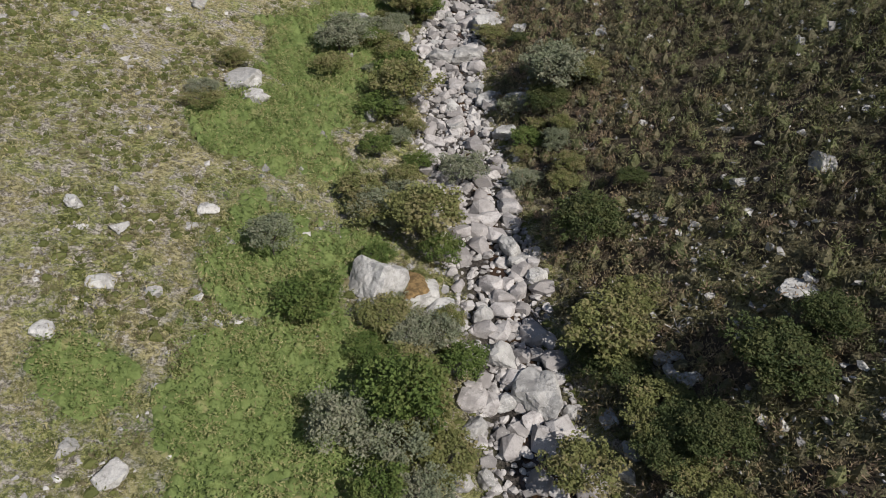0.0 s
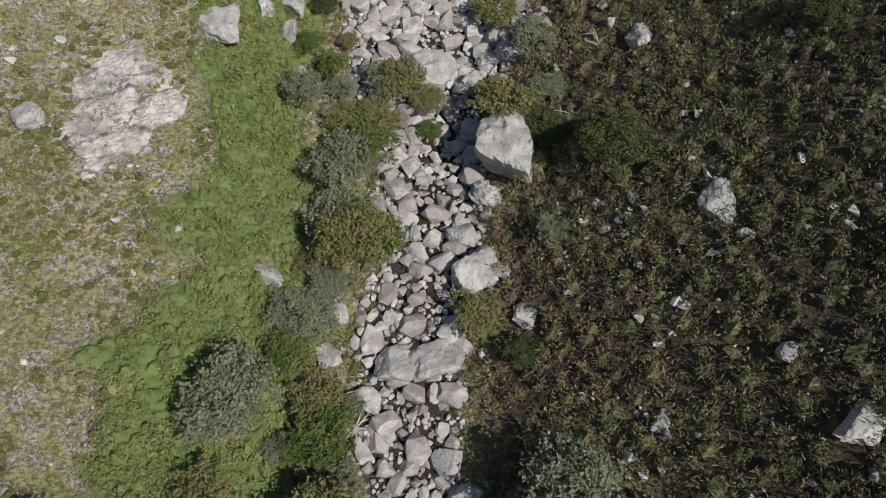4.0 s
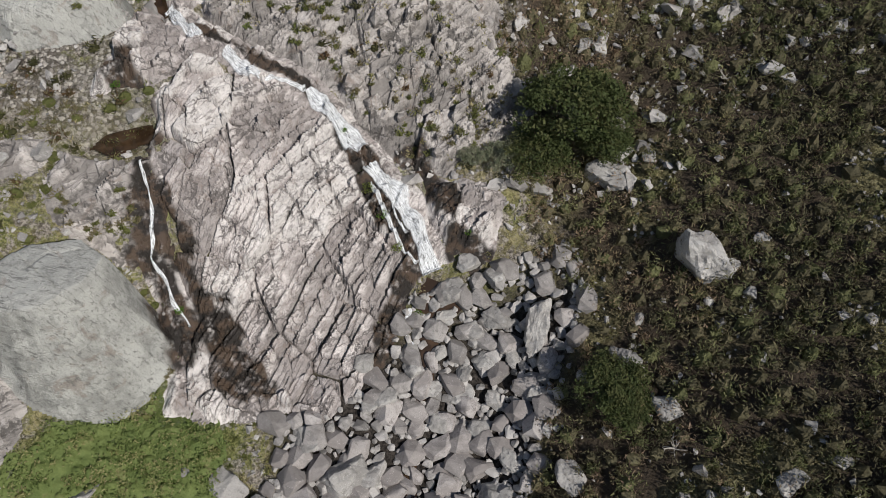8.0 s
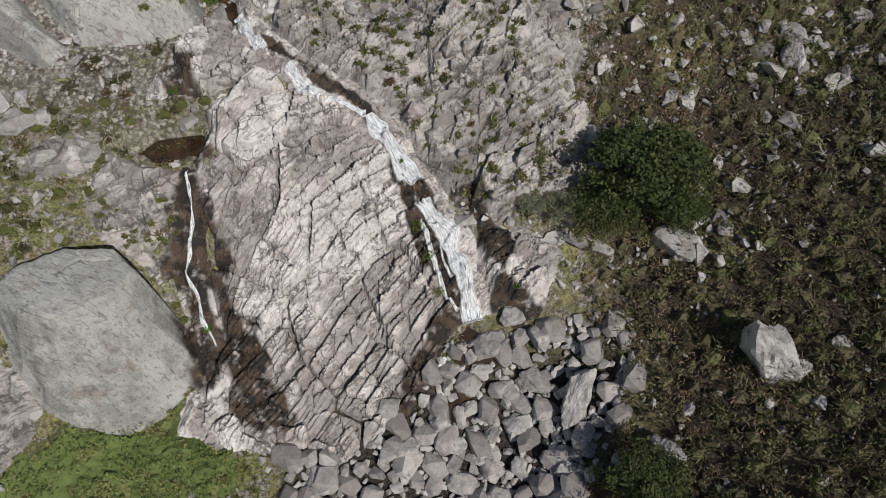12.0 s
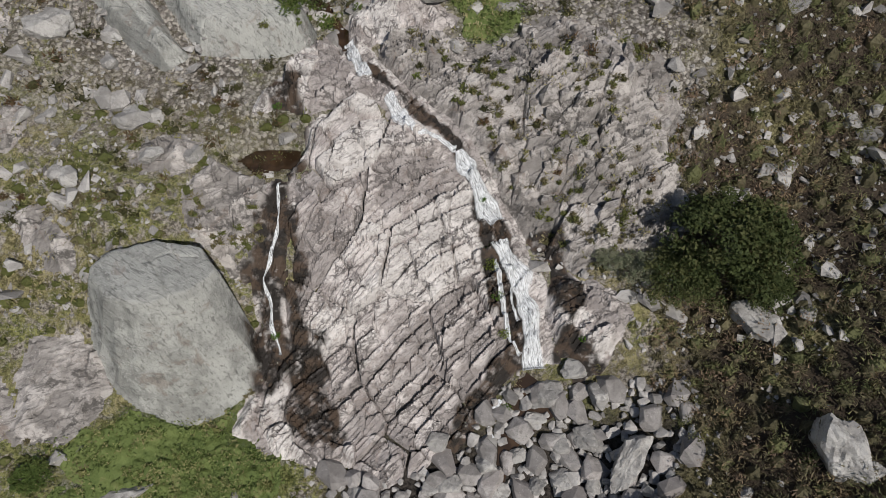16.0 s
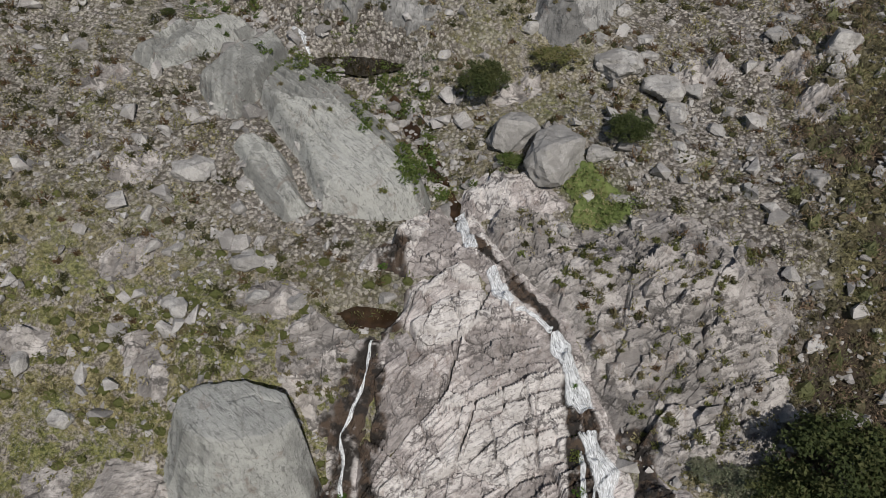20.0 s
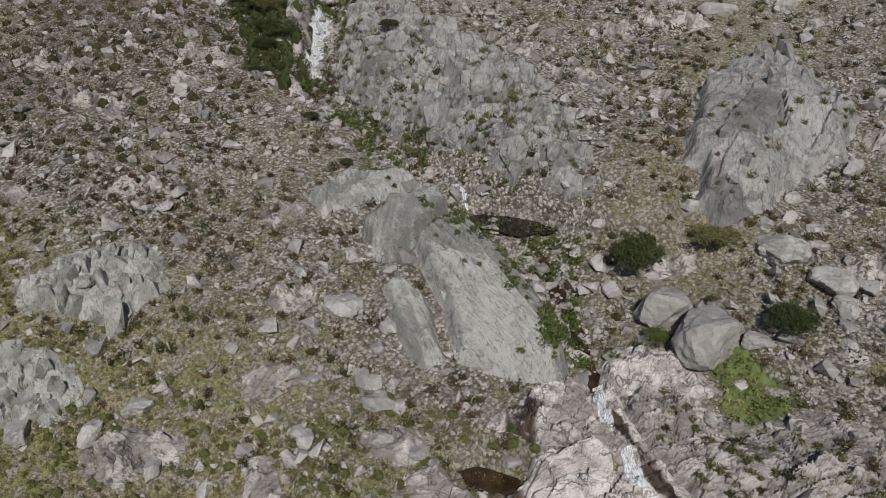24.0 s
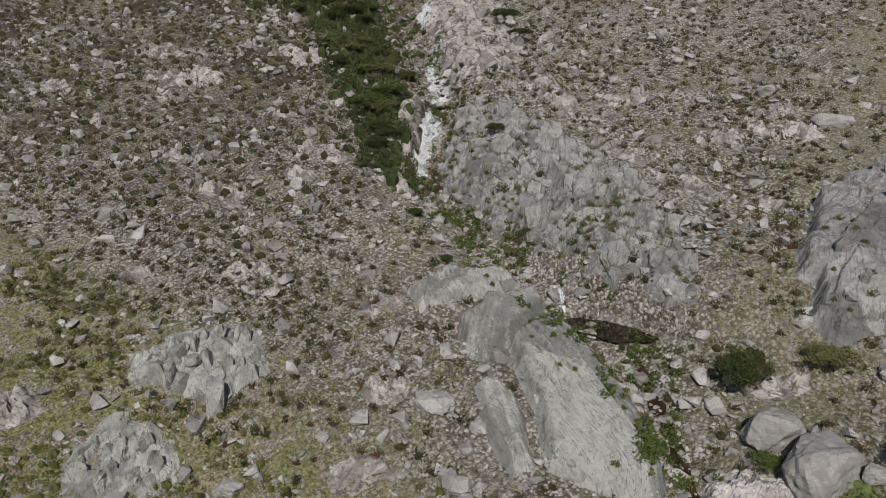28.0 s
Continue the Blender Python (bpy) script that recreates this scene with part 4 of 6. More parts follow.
# same weathered granite; darker M_CLIFF paints in the shade of its facing
gully_crag = rock_patch("gully_crag", "dark jointed crag over the pool", ((-3.4, 107.4), (-4.4, 113.4), (-0.6, 114.0), (6.4, 111.6), (12.2, 108.8), (17.6, 103.0), (18.4, 100.2), (15.2, 100.2), (10.8, 101.2), (4.6, 103.2), (0.2, 105.0)), 15, 1.5, 2.2, 0.55, -0.1, M_CLIFF, 0.11, 0.4, 1.6, 15.0, 1.6, bare=False, beds=0.6)
hill_crag = rock_patch("hillside_crag", "tall grey crag standing out of the stony slope", ((22.1, 113.1), (24.1, 117.3), (26.8, 118.1), (29.6, 114.0), (31.6, 111.4), (31.0, 107.7), (28.6, 105.4), (27.8, 101.7), (25.5, 99.5), (24.1, 100.4), (23.8, 102.8), (22.8, 103.1)), 75, 2.4, 4.0, 0.5, 0.9, M_CLIFF, 0.12, 1.2, 0.7, 17.0, 0.4)
ridge_row = rock_patch("slope_ridge", "row of upright grey granite blocks on the slope", ((-7.5, 83.2), (-6.6, 84.1), (-5.7, 85.2), (-4.2, 86.7), (-1.9, 87.8), (0.5, 86.0), (-0.2, 83.1), (-3.0, 83.1), (-5.3, 82.2)), 115, 0.75, 1.2, 0.4, 0.0, M_SLAB, 0.09, 0.0, 0.5, 19.0, 0.9, joints=0.9)
ridge_ledge = rock_patch("slope_ridge", "broken grey granite ledge low on the slope", ((-5.0, 77.6), (-5.4, 80.0), (-3.8, 81.0), (-1.0, 81.3), (0.3, 79.8), (-1.5, 78.1), (-2.8, 76.8)), 110, 0.8, 1.3, 0.4, 0.0, M_SLAB, 0.09, 0.0, 0.5, 20.0, 0.9, joints=0.9)
rock_patch("fall_side_rock", "pale rock knoll beside the upper fall", ((-10.6, 112.4), (-11.6, 116.4), (-9.0, 117.4), (-7.4, 113.4), (-5.6, 108.6), (-8.4, 108.8)), 95, 0.8, 1.5, 0.7, 0.4, M_CRAG, 0.16, 0.3, 0.7, 21.0)
upper_cliff = rock_patch("upper_fall_cliff", "steep grey cliff beside the topmost fall", ((-9.0, 119.2), (-16.4, 127.0), (-24.0, 135.0), (-16.0, 140.0), (-8.6, 132.0), (-4.6, 123.0), (-6.0, 118.4)), 30, 1.6, 2.2, 0.7, 0.4, M_CRAG, 0.2, 0.9, 1.6, 22.0, 1.5)
rock_patch("bare_rock", "low bare rock sheet in the dry grass", ((5.6, 65.0), (8.8, 67.0), (10.1, 65.0), (10.4, 63.0), (8.6, 61.4), (6.9, 59.6), (5.4, 59.2), (5.0, 62.1)), 60, 0.9, 1.3, 0.2, 0.0, M_CRAG, 0.13, 0.0, 0.9, 23.0, 1.8, bare=False)
rock_patch("bare_rock", "low bare rock sheet in the dry grass", ((7.1, 75.6), (8.6, 76.2), (9.7, 74.8), (9.5, 72.9), (8.5, 71.5), (6.8, 72.3)), 50, 0.8, 1.1, 0.22, 0.0, M_CRAG, 0.14, 0.0, 0.8, 24.0, 1.4, bare=False)
rock_patch("bare_rock", "grey rock ledges below the great boulder", ((9.5, 73.3), (9.9, 77.1), (13.0, 77.4), (13.1, 75.4), (11.5, 73.5)), 150, 0.8, 1.6, 0.35, 0.1, M_CRAG, 0.13, 0.1, 0.6, 25.0)
rock_patch("great_boulder", "huge smooth grey granite boulder with a steep face beside the bedrock", ((13.3, 75.5), (14.5, 75.1), (15.8, 75.0), (17.1, 75.6), (18.2, 76.4), (18.6, 77.5), (18.2, 78.7), (17.2, 79.8), (15.2, 80.2), (13.3, 79.6), (12.3, 78.3), (12.3, 76.5)), 128, 3.0, 6.0, 0.22, 0.05, M_SLAB, 0.07, 0.3, 2.2, 31.0, 0.25, category="boulder", crown=7.2)
rock_patch("cleft_rock", "dark wet rock in the cleft beside the great boulder", ((18.3, 80.8), (19.5, 80.5), (20.3, 77.7), (20.5, 75.3), (19.1, 74.0), (17.4, 74.9), (18.5, 76.8), (18.6, 78.9)), 60, 0.7, 1.3, 0.7, 0.0, M_BEDROCK, 0.09, 0.0, 0.8, 33.0, 0.5, category="bedrock")
rock_patch("ledge_rock", "grey rock shelf above the side cleft", ((15.4, 81.1), (16.6, 83.9), (18.6, 83.4), (19.6, 82.7), (18.9, 80.8), (17.4, 80.3)), 30, 0.9, 1.7, 0.6, 0.1, M_CRAG, 0.09, 0.1, 0.8, 34.0, 0.7)
rock_patch("chute_rock", "broken rose-grey granite above the chute", ((20.8, 90.5), (22.2, 91.9), (25.0, 92.5), (27.0, 91.3), (25.8, 90.1), (23.3, 90.3), (22.5, 89.3)), 120, 0.8, 1.5, 0.8, 0.1, M_BEDROCK, 0.09, 0.1, 0.8, 35.0, 0.6, category="bedrock")
def beside(line, wide):
    """An outline round a line of points."""
    pts = np.asarray(line, float)
    way = np.gradient(pts, axis=0)
    way /= np.linalg.norm(way, axis=1)[:, None]
    side = np.stack([-way[:, 1], way[:, 0]], 1) * wide
    return [(float(a), float(b)) for a, b in np.concatenate([pts + side, (pts - side)[::-1]])]


rock_patch("fall_bed_rock", "wet stepped granite under the waterfall", beside(MAIN_FALL, 1.0), 40, 0.8, 1.5, 0.5, 0.15, M_BEDROCK, 0.07, 0.0, 0.6, 37.0, 0.5, category="bedrock", beds=0.4)
rock_patch("cleft_bed_rock", "dark wet granite under the side trickle", beside(SIDE_RUN, 0.7), 70, 0.7, 1.2, 0.45, 0.1, M_BEDROCK, 0.08, 0.0, 0.5, 38.0, 0.4, category="bedrock")
# lesser outcrops: place, half length and width, heading
OUTCROPS = ((-3.0, 105.0, 3.0, 1.2, 30), (-12.0, 104.0, 2.6, 1.0, 20), (-32.0, 108.0, 4.5, 1.6, 25), (-40.0, 112.0, 4.0, 1.4, 15), (-14.0, 96.0, 2.2, 0.9, 10), (-20.0, 99.0, 2.4, 1.0, 30), (-10.0, 78.0, 1.8, 1.2, 20),
            (4.0, 79.5, 2.2, 1.2, 30), (8.0, 84.0, 1.6, 0.9, 40), (10.5, 80.2, 1.5, 0.9, 150), (9.0, 113.5, 3.6, 1.4, 160), (15.5, 112.0, 2.6, 1.3, 150), (2.0, 118.0, 3.0, 1.2, 170), (18.0, 122.0, 3.4, 1.2, 10), (36.0, 112.0, 2.6, 1.2, 40),
            (38.5, 98.0, 1.8, 1.0, 60), (42.0, 93.0, 1.7, 1.0, 80), (33.0, 99.5, 1.6, 1.0, 20), (14.8, 83.8, 1.3, 0.8, 20), (-6.0, 91.0, 1.6, 0.8, 30), (2.6, 93.0, 1.8, 0.9, 35), (6.6, 88.5, 1.2, 0.8, 60), (-24.0, 118.0, 3.0, 1.3, 40), (26.0, 128.0, 3.0, 1.2, 5))
scatter = np.random.default_rng(404)
for k in range(46):
    ox, oy = scatter.uniform(-46, 44), scatter.uniform(86, 134)
    if ox > 27 - 2.0 * (oy - 64) and ox < 30 + 0.9 * (oy - 66) and not on_rock(np.array([ox]), np.array([oy]), -2.5)[0] and along(np.array([ox]), np.array([oy]), GULLY)[0][0] > 4:
        OUTCROPS += ((ox, oy, scatter.uniform(1.0, 2.6), scatter.uniform(0.5, 1.0), scatter.normal(28, 18)),)
for k, (ox, oy, oa, ob_, turn) in enumerate(OUTCROPS):
    ring = [(ox + oa * math.cos(a) * math.cos(radians(turn)) - ob_ * math.sin(a) * math.sin(radians(turn)), oy + oa * math.cos(a) * math.sin(radians(turn)) + ob_ * math.sin(a) * math.cos(radians(turn))) for a in np.arange(8) * np.pi / 4]
    rock_patch("rock_outcrop", "broken grey granite outcrop in the stony slope", ring, turn + 80, 0.7, 1.2, 0.75, 0.1, M_CRAG, 0.13, 0.1, 0.9, 40.0 + k, 1.0, group="outcrops of the upper slope", bare=False)

loose_blocks(ridge_row, [p for p in PATCHES if p["seed"] == 19.0][0]["outline"], 54, 0.32, 1.05, 115, M_SLAB, 65, 14)
loose_blocks(ridge_ledge, [p for p in PATCHES if p["seed"] == 20.0][0]["outline"], 46, 0.32, 0.95, 110, M_SLAB, 66, 14)
loose_blocks(gully_crag, [p for p in PATCHES if p["seed"] == 15.0][0]["outline"], 260, 0.3, 1.1, 15, M_CLIFF, 61, 14)
loose_blocks(upper_cliff, [p for p in PATCHES if p["seed"] == 22.0][0]["outline"], 120, 0.4, 1.3, 30, M_CRAG, 62)
loose_blocks(hill_crag, [p for p in PATCHES if p["seed"] == 17.0][0]["outline"], 14, 0.4, 1.2, 80, M_CLIFF, 63, 9)
loose_blocks(fall_crag, [p for p in PATCHES if p["seed"] == 7.0][0]["outline"], 70, 0.22, 0.7, 25, M_CRAG, 64)

# ---- kinds of tree ----
KINDS = {
    "oak": ("dense dark-green oak among rocks", "oak_tree", M_OAK, 150, 52, 0.052),
    "bush": ("bright green leafy bush at the stream bank", "bush", M_BUSH, 96, 40, 0.07),
    "grey": ("grey-green willow bush with thin open foliage", "willow_bush", M_GREY, 100, 38, 0.062),
    "olive": ("olive-green shrub with yellowish leaves", "shrub", M_OLIVE, 96, 40, 0.066),
    "dome": ("round dense dark-olive tree above the stream", "round_tree", M_OLIVE, 150, 60, 0.055),
}
FORMS, GROWN = {}, {}


def grow(kind, x, y, wide, tall):
    """A tree of a kind, wide metres in radius and tall times as high."""
    label, name, material, clusters, per, leaf = KINDS[kind]
    k = GROWN[kind] = GROWN.get(kind, -1) + 1
    key = (kind, k % 4)
    turn = (k * 67 + 20) % 360
    if key not in FORMS:
        FORMS[key] = tree_form(name, 31 * len(FORMS) + 7, 1.0, 1.6, material, clusters, per, leaf, 0.055)
        tagged(FORMS[key], label, "tree" if kind in ("oak", "dome") else "bush", name.replace("_", " ") + "s on the slope")
        return set_down(FORMS[key], x, y, turn, wide, tall / 1.6)
    return another(FORMS[key], x, y, turn, wide, tall / 1.6)


# ---- the largest boulders ----
boulder(25.1, 56.2, 1.5, 1.9, 1.7, 10, 3, 0, 0.15, None, "tall pale split boulder over the stream")
boulder(41.0, 73.1, 0.72, 1.45, 1.15, 14, 5, 0, 0.25, None, "pale rough boulder in the dark heather", rough=0.13)
boulder(23.6, 94.0, 1.25, 1.1, 1.1, 20, 7, 0, 0.2, None, "rounded grey boulder above the fall")
boulder(26.3, 93.2, 1.6, 1.4, 1.4, 60, 18, 0, 0.2, None, "large rounded grey boulder above the fall")

# ---- boulders in their places ----
# plan place, half length, width and height, heading, form
boulder(5.8, 26.4, 1.32, 1.19, 1.19, 20, 320, label="big square grey boulder beside the stream")
boulder(7.8, 25.8, 1.22, 0.98, 0.73, 160, 132, label="flat-topped boulder with a rusty brown mossy top", cap=M_RUST)
boulder(8.4, 24.3, 1.03, 0.62, 0.46, 30, 381)
boulder(10.2, 21.4, 0.89, 0.70, 0.68, 124, 335)
boulder(11.1, 18.8, 1.34, 1.00, 0.94, 75, 273, label="large pale rose-grey boulder in the stream bed")
boulder(13.6, 28.0, 0.80, 0.57, 0.63, 83, 334)
boulder(13.7, 27.0, 0.70, 0.50, 0.47, 28, 128)
boulder(9.5, 19.1, 0.64, 0.51, 0.42, 18, 376)
boulder(10.2, 23.8, 0.64, 0.48, 0.50, 50, 394)
boulder(5.0, 24.9, 0.56, 0.45, 0.34, 137, 318)
boulder(2.3, 42.8, 1.09, 0.93, 0.65, 22, 4)
boulder(2.9, 41.0, 0.68, 0.51, 0.54, 38, 87)
boulder(25.0, 21.0, 0.67, 0.40, 0.60, 80, 150, label="pale standing rock in the dark heather")
boulder(22.9, 23.3, 0.47, 0.36, 0.36, 35, 322)
boulder(20.9, 16.5, 0.92, 0.55, 0.28, 5, 106, label="flat grey rock in the heather")
boulder(-5.4, 26.1, 0.54, 0.40, 0.35, 174, 198)
boulder(-6.6, 18.9, 0.42, 0.33, 0.27, 65, 76)
boulder(-5.3, 17.7, 0.55, 0.42, 0.42, 59, 302)
boulder(16.0, 17.9, 0.41, 0.29, 0.27, 122, 160)
boulder(15.9, 17.0, 0.40, 0.32, 0.30, 55, 96)
boulder(16.1, 16.4, 0.40, 0.33, 0.24, 126, 13)
boulder(16.5, 17.6, 0.35, 0.33, 0.24, 64, 283)
boulder(7.6, 18.0, 0.56, 0.50, 0.40, 65, 6)
boulder(6.3, 16.0, 0.49, 0.39, 0.35, 127, 102)
boulder(11.9, 17.7, 0.43, 0.31, 0.33, 44, 238)
boulder(13.1, 16.7, 0.53, 0.42, 0.37, 63, 399)
boulder(13.1, 14.9, 0.46, 0.38, 0.35, 106, 190)
boulder(14.1, 25.6, 0.56, 0.51, 0.44, 6, 48)
boulder(-7.4, 23.7, 0.47, 0.35, 0.31, 92, 77)
boulder(-3.6, 25.5, 0.37, 0.29, 0.27, 166, 161)
boulder(-4.7, 29.3, 0.41, 0.36, 0.31, 55, 322)
boulder(-6.4, 30.9, 0.42, 0.31, 0.34, 124, 84)
boulder(-0.9, 31.0, 0.43, 0.38, 0.31, 14, 209)
boulder(16.4, 16.2, 0.34, 0.24, 0.23, 133, 130)
boulder(16.2, 19.0, 0.31, 0.25, 0.19, 75, 328)
boulder(7.3, 15.9, 0.44, 0.31, 0.34, 88, 68)
boulder(12.5, 14.2, 0.40, 0.38, 0.25, 101, 213)
boulder(16.6, 48.5, 1.06, 0.90, 0.73, 19, 78)
boulder(18.5, 48.1, 1.13, 0.91, 0.78, 10, 74)
boulder(21.7, 51.8, 0.97, 0.79, 0.75, 179, 269)
boulder(17.6, 43.5, 0.77, 0.63, 0.57, 87, 247)
boulder(15.2, 41.8, 0.71, 0.55, 0.56, 84, 59)
boulder(17.6, 42.0, 0.78, 0.62, 0.62, 177, 323)
boulder(19.2, 40.0, 0.97, 0.90, 0.62, 156, 253)
boulder(15.1, 47.1, 0.71, 0.54, 0.55, 140, 186)
boulder(15.1, 45.7, 0.63, 0.45, 0.42, 143, 302)
boulder(30.5, 38.1, 1.16, 0.58, 0.46, 20, 341, label="long flat pale boulder in the heather")
boulder(34.5, 42.4, 0.84, 0.67, 0.67, 40, 19)
boulder(25.4, 41.1, 0.45, 0.40, 0.33, 65, 145)
boulder(2.5, 42.9, 0.79, 0.72, 0.63, 47, 368)
boulder(2.7, 41.3, 0.69, 0.53, 0.50, 170, 299)
boulder(0.5, 59.0, 0.75, 0.68, 0.56, 85, 168)
boulder(3.5, 62.6, 0.80, 0.69, 0.61, 83, 333)
boulder(22.9, 48.1, 0.61, 0.53, 0.40, 64, 178)
boulder(17.1, 50.6, 0.55, 0.49, 0.37, 149, 90)
boulder(14.9, 51.5, 0.59, 0.54, 0.47, 123, 173)
boulder(9.4, 40.6, 0.67, 0.55, 0.42, 95, 187)
boulder(17.3, 37.8, 0.74, 0.69, 0.54, 85, 370)
boulder(14.6, 39.6, 0.69, 0.60, 0.50, 74, 299)
boulder(26.7, 37.4, 0.56, 0.23, 0.23, 30, 266)
boulder(13.8, 49.5, 0.60, 0.52, 0.43, 75, 398)
boulder(29.9, 41.3, 0.43, 0.39, 0.34, 48, 102)
boulder(0.8, 51.9, 0.59, 0.44, 0.43, 79, 114)
boulder(13.1, 67.8, 1.43, 0.93, 0.72, 110, 390, label="smooth oval grey boulder in the green fern")
boulder(26.0, 55.3, 0.94, 0.47, 0.85, 95, 353, label="split-off slab beside the tall boulder")
boulder(23.7, 55.3, 0.84, 0.63, 0.67, 129, 117)
boulder(20.9, 60.3, 0.71, 0.53, 0.44, 160, 94)
boulder(20.5, 58.5, 0.58, 0.48, 0.40, 98, 181)
boulder(21.6, 53.7, 0.84, 0.67, 0.60, 110, 123)
boulder(21.5, 51.2, 1.04, 0.94, 0.83, 30, 369)
boulder(22.8, 50.9, 0.55, 0.51, 0.37, 0, 144)
boulder(23.3, 63.9, 1.29, 1.04, 0.91, 170, 211, label="broad grey boulder in the stream bed")
boulder(24.7, 63.5, 0.62, 0.57, 0.44, 123, 20)
boulder(25.3, 62.6, 0.98, 0.69, 0.70, 30, 156)
boulder(22.0, 64.5, 0.50, 0.36, 0.33, 98, 299)
boulder(30.2, 67.6, 0.92, 0.71, 0.58, 63, 211)
boulder(29.9, 64.2, 0.69, 0.62, 0.46, 115, 74)
boulder(33.3, 67.3, 0.73, 0.54, 0.51, 68, 103)
boulder(19.5, 71.4, 0.80, 0.75, 0.53, 109, 340)
boulder(20.2, 70.2, 0.99, 0.69, 0.70, 19, 316)
boulder(17.1, 69.2, 0.86, 0.72, 0.67, 58, 290)
boulder(15.6, 69.1, 0.70, 0.42, 0.48, 67, 117)
boulder(16.4, 67.6, 0.75, 0.45, 0.52, 88, 364)
boulder(24.0, 70.6, 1.07, 0.75, 0.72, 10, 83)
boulder(25.5, 70.3, 0.67, 0.57, 0.53, 46, 256)
boulder(26.9, 68.5, 0.66, 0.50, 0.52, 3, 159)
boulder(20.7, 69.2, 0.65, 0.54, 0.45, 51, 64)
boulder(23.0, 66.4, 0.70, 0.60, 0.45, 172, 22)
boulder(20.1, 63.0, 0.67, 0.60, 0.40, 148, 274)
boulder(30.7, 48.1, 1.03, 0.67, 0.72, 70, 288, label="dark furrowed boulder among the heather")
boulder(33.0, 59.0, 0.77, 0.54, 0.61, 49, 20)
boulder(39.7, 63.6, 0.57, 0.44, 0.36, 48, 148)
boulder(43.0, 61.1, 0.94, 0.73, 0.65, 109, 332)
boulder(12.1, 54.0, 0.83, 0.50, 0.33, 120, 311)
boulder(42.5, 59.2, 0.67, 0.61, 0.40, 161, 66)
boulder(14.0, 71.8, 0.99, 0.39, 0.34, 25, 155)
boulder(37.5, 67.9, 0.64, 0.49, 0.46, 127, 376)
boulder(21.1, 63.6, 0.46, 0.38, 0.31, 83, 383)
boulder(23.7, 62.0, 0.40, 0.36, 0.24, 23, 285)
boulder(23.8, 68.3, 0.59, 0.48, 0.46, 164, 281)
boulder(22.7, 68.7, 0.52, 0.39, 0.40, 77, 306)
boulder(21.0, 67.0, 0.51, 0.43, 0.37, 127, 248)
boulder(20.0, 65.8, 0.50, 0.46, 0.35, 151, 351)
boulder(26.8, 63.7, 0.56, 0.51, 0.37, 35, 390)
boulder(21.9, 57.8, 0.41, 0.29, 0.30, 150, 223)
boulder(19.2, 57.1, 0.43, 0.37, 0.30, 116, 161)
boulder(19.6, 54.8, 0.51, 0.37, 0.36, 86, 256)
boulder(18.7, 54.9, 0.51, 0.48, 0.35, 96, 279)
boulder(19.3, 53.6, 0.56, 0.51, 0.36, 12, 45)
boulder(17.5, 62.8, 0.72, 0.36, 0.22, 20, 34)
boulder(30.7, 70.7, 0.62, 0.54, 0.46, 4, 37)
boulder(30.3, 72.5, 0.56, 0.53, 0.34, 126, 64)
boulder(28.4, 74.1, 0.57, 0.43, 0.45, 116, 366)
boulder(29.0, 71.8, 0.56, 0.51, 0.41, 178, 226)
boulder(31.4, 69.0, 0.54, 0.40, 0.37, 109, 84)
boulder(14.0, 69.1, 0.35, 0.25, 0.25, 38, 340)
boulder(11.6, 72.9, 0.46, 0.37, 0.28, 12, 296)
boulder(18.2, 59.0, 0.46, 0.34, 0.34, 71, 7)
boulder(28.7, 50.6, 0.31, 0.25, 0.22, 56, 252)
boulder(31.1, 50.1, 0.30, 0.24, 0.24, 118, 72)
boulder(27.2, 50.0, 0.26, 0.23, 0.19, 27, 260)
boulder(30.9, 46.1, 0.34, 0.26, 0.24, 169, 114)
boulder(35.9, 62.1, 0.37, 0.28, 0.24, 99, 386)
boulder(41.3, 63.5, 0.39, 0.30, 0.29, 175, 192)
boulder(26.1, 52.3, 0.32, 0.26, 0.20, 70, 11)
boulder(42.1, 72.1, 0.42, 0.36, 0.31, 15, 48)
boulder(39.7, 78.8, 1.01, 0.60, 0.70, 140, 65, label="pale block boulder under the oak")
boulder(37.0, 70.3, 0.93, 0.56, 0.64, 91, 201)
boulder(35.4, 70.8, 0.37, 0.34, 0.24, 86, 273)
boulder(42.5, 80.7, 0.41, 0.29, 0.25, 130, 79)
boulder(34.4, 74.0, 1.34, 0.54, 0.94, 55, 221, label="tilted dark slab among the stones below the fall")
boulder(33.4, 76.7, 0.77, 0.67, 0.48, 40, 342)
boulder(31.0, 76.7, 0.71, 0.59, 0.53, 38, 194)
boulder(32.8, 75.0, 0.81, 0.49, 0.55, 160, 122)
boulder(31.5, 74.9, 0.65, 0.50, 0.48, 167, 199)
boulder(46.3, 85.4, 0.75, 0.45, 0.56, 68, 185)
boulder(46.4, 86.3, 0.63, 0.55, 0.43, 144, 187)
boulder(32.3, 77.6, 0.56, 0.46, 0.40, 106, 380)
boulder(30.6, 75.8, 0.44, 0.33, 0.27, 11, 97)
boulder(26.5, 74.9, 0.49, 0.36, 0.38, 7, 248)
boulder(27.0, 73.4, 0.64, 0.56, 0.44, 62, 155)
boulder(23.1, 72.5, 0.70, 0.64, 0.48, 111, 240)
boulder(26.1, 73.2, 0.43, 0.35, 0.31, 34, 38)
boulder(41.8, 85.1, 0.49, 0.39, 0.38, 69, 79)
boulder(41.1, 85.5, 0.43, 0.36, 0.33, 19, 386)
boulder(42.1, 85.5, 0.43, 0.33, 0.30, 42, 18)
boulder(44.5, 86.8, 0.44, 0.34, 0.29, 135, 32)
boulder(45.4, 87.1, 0.44, 0.39, 0.31, 121, 81)
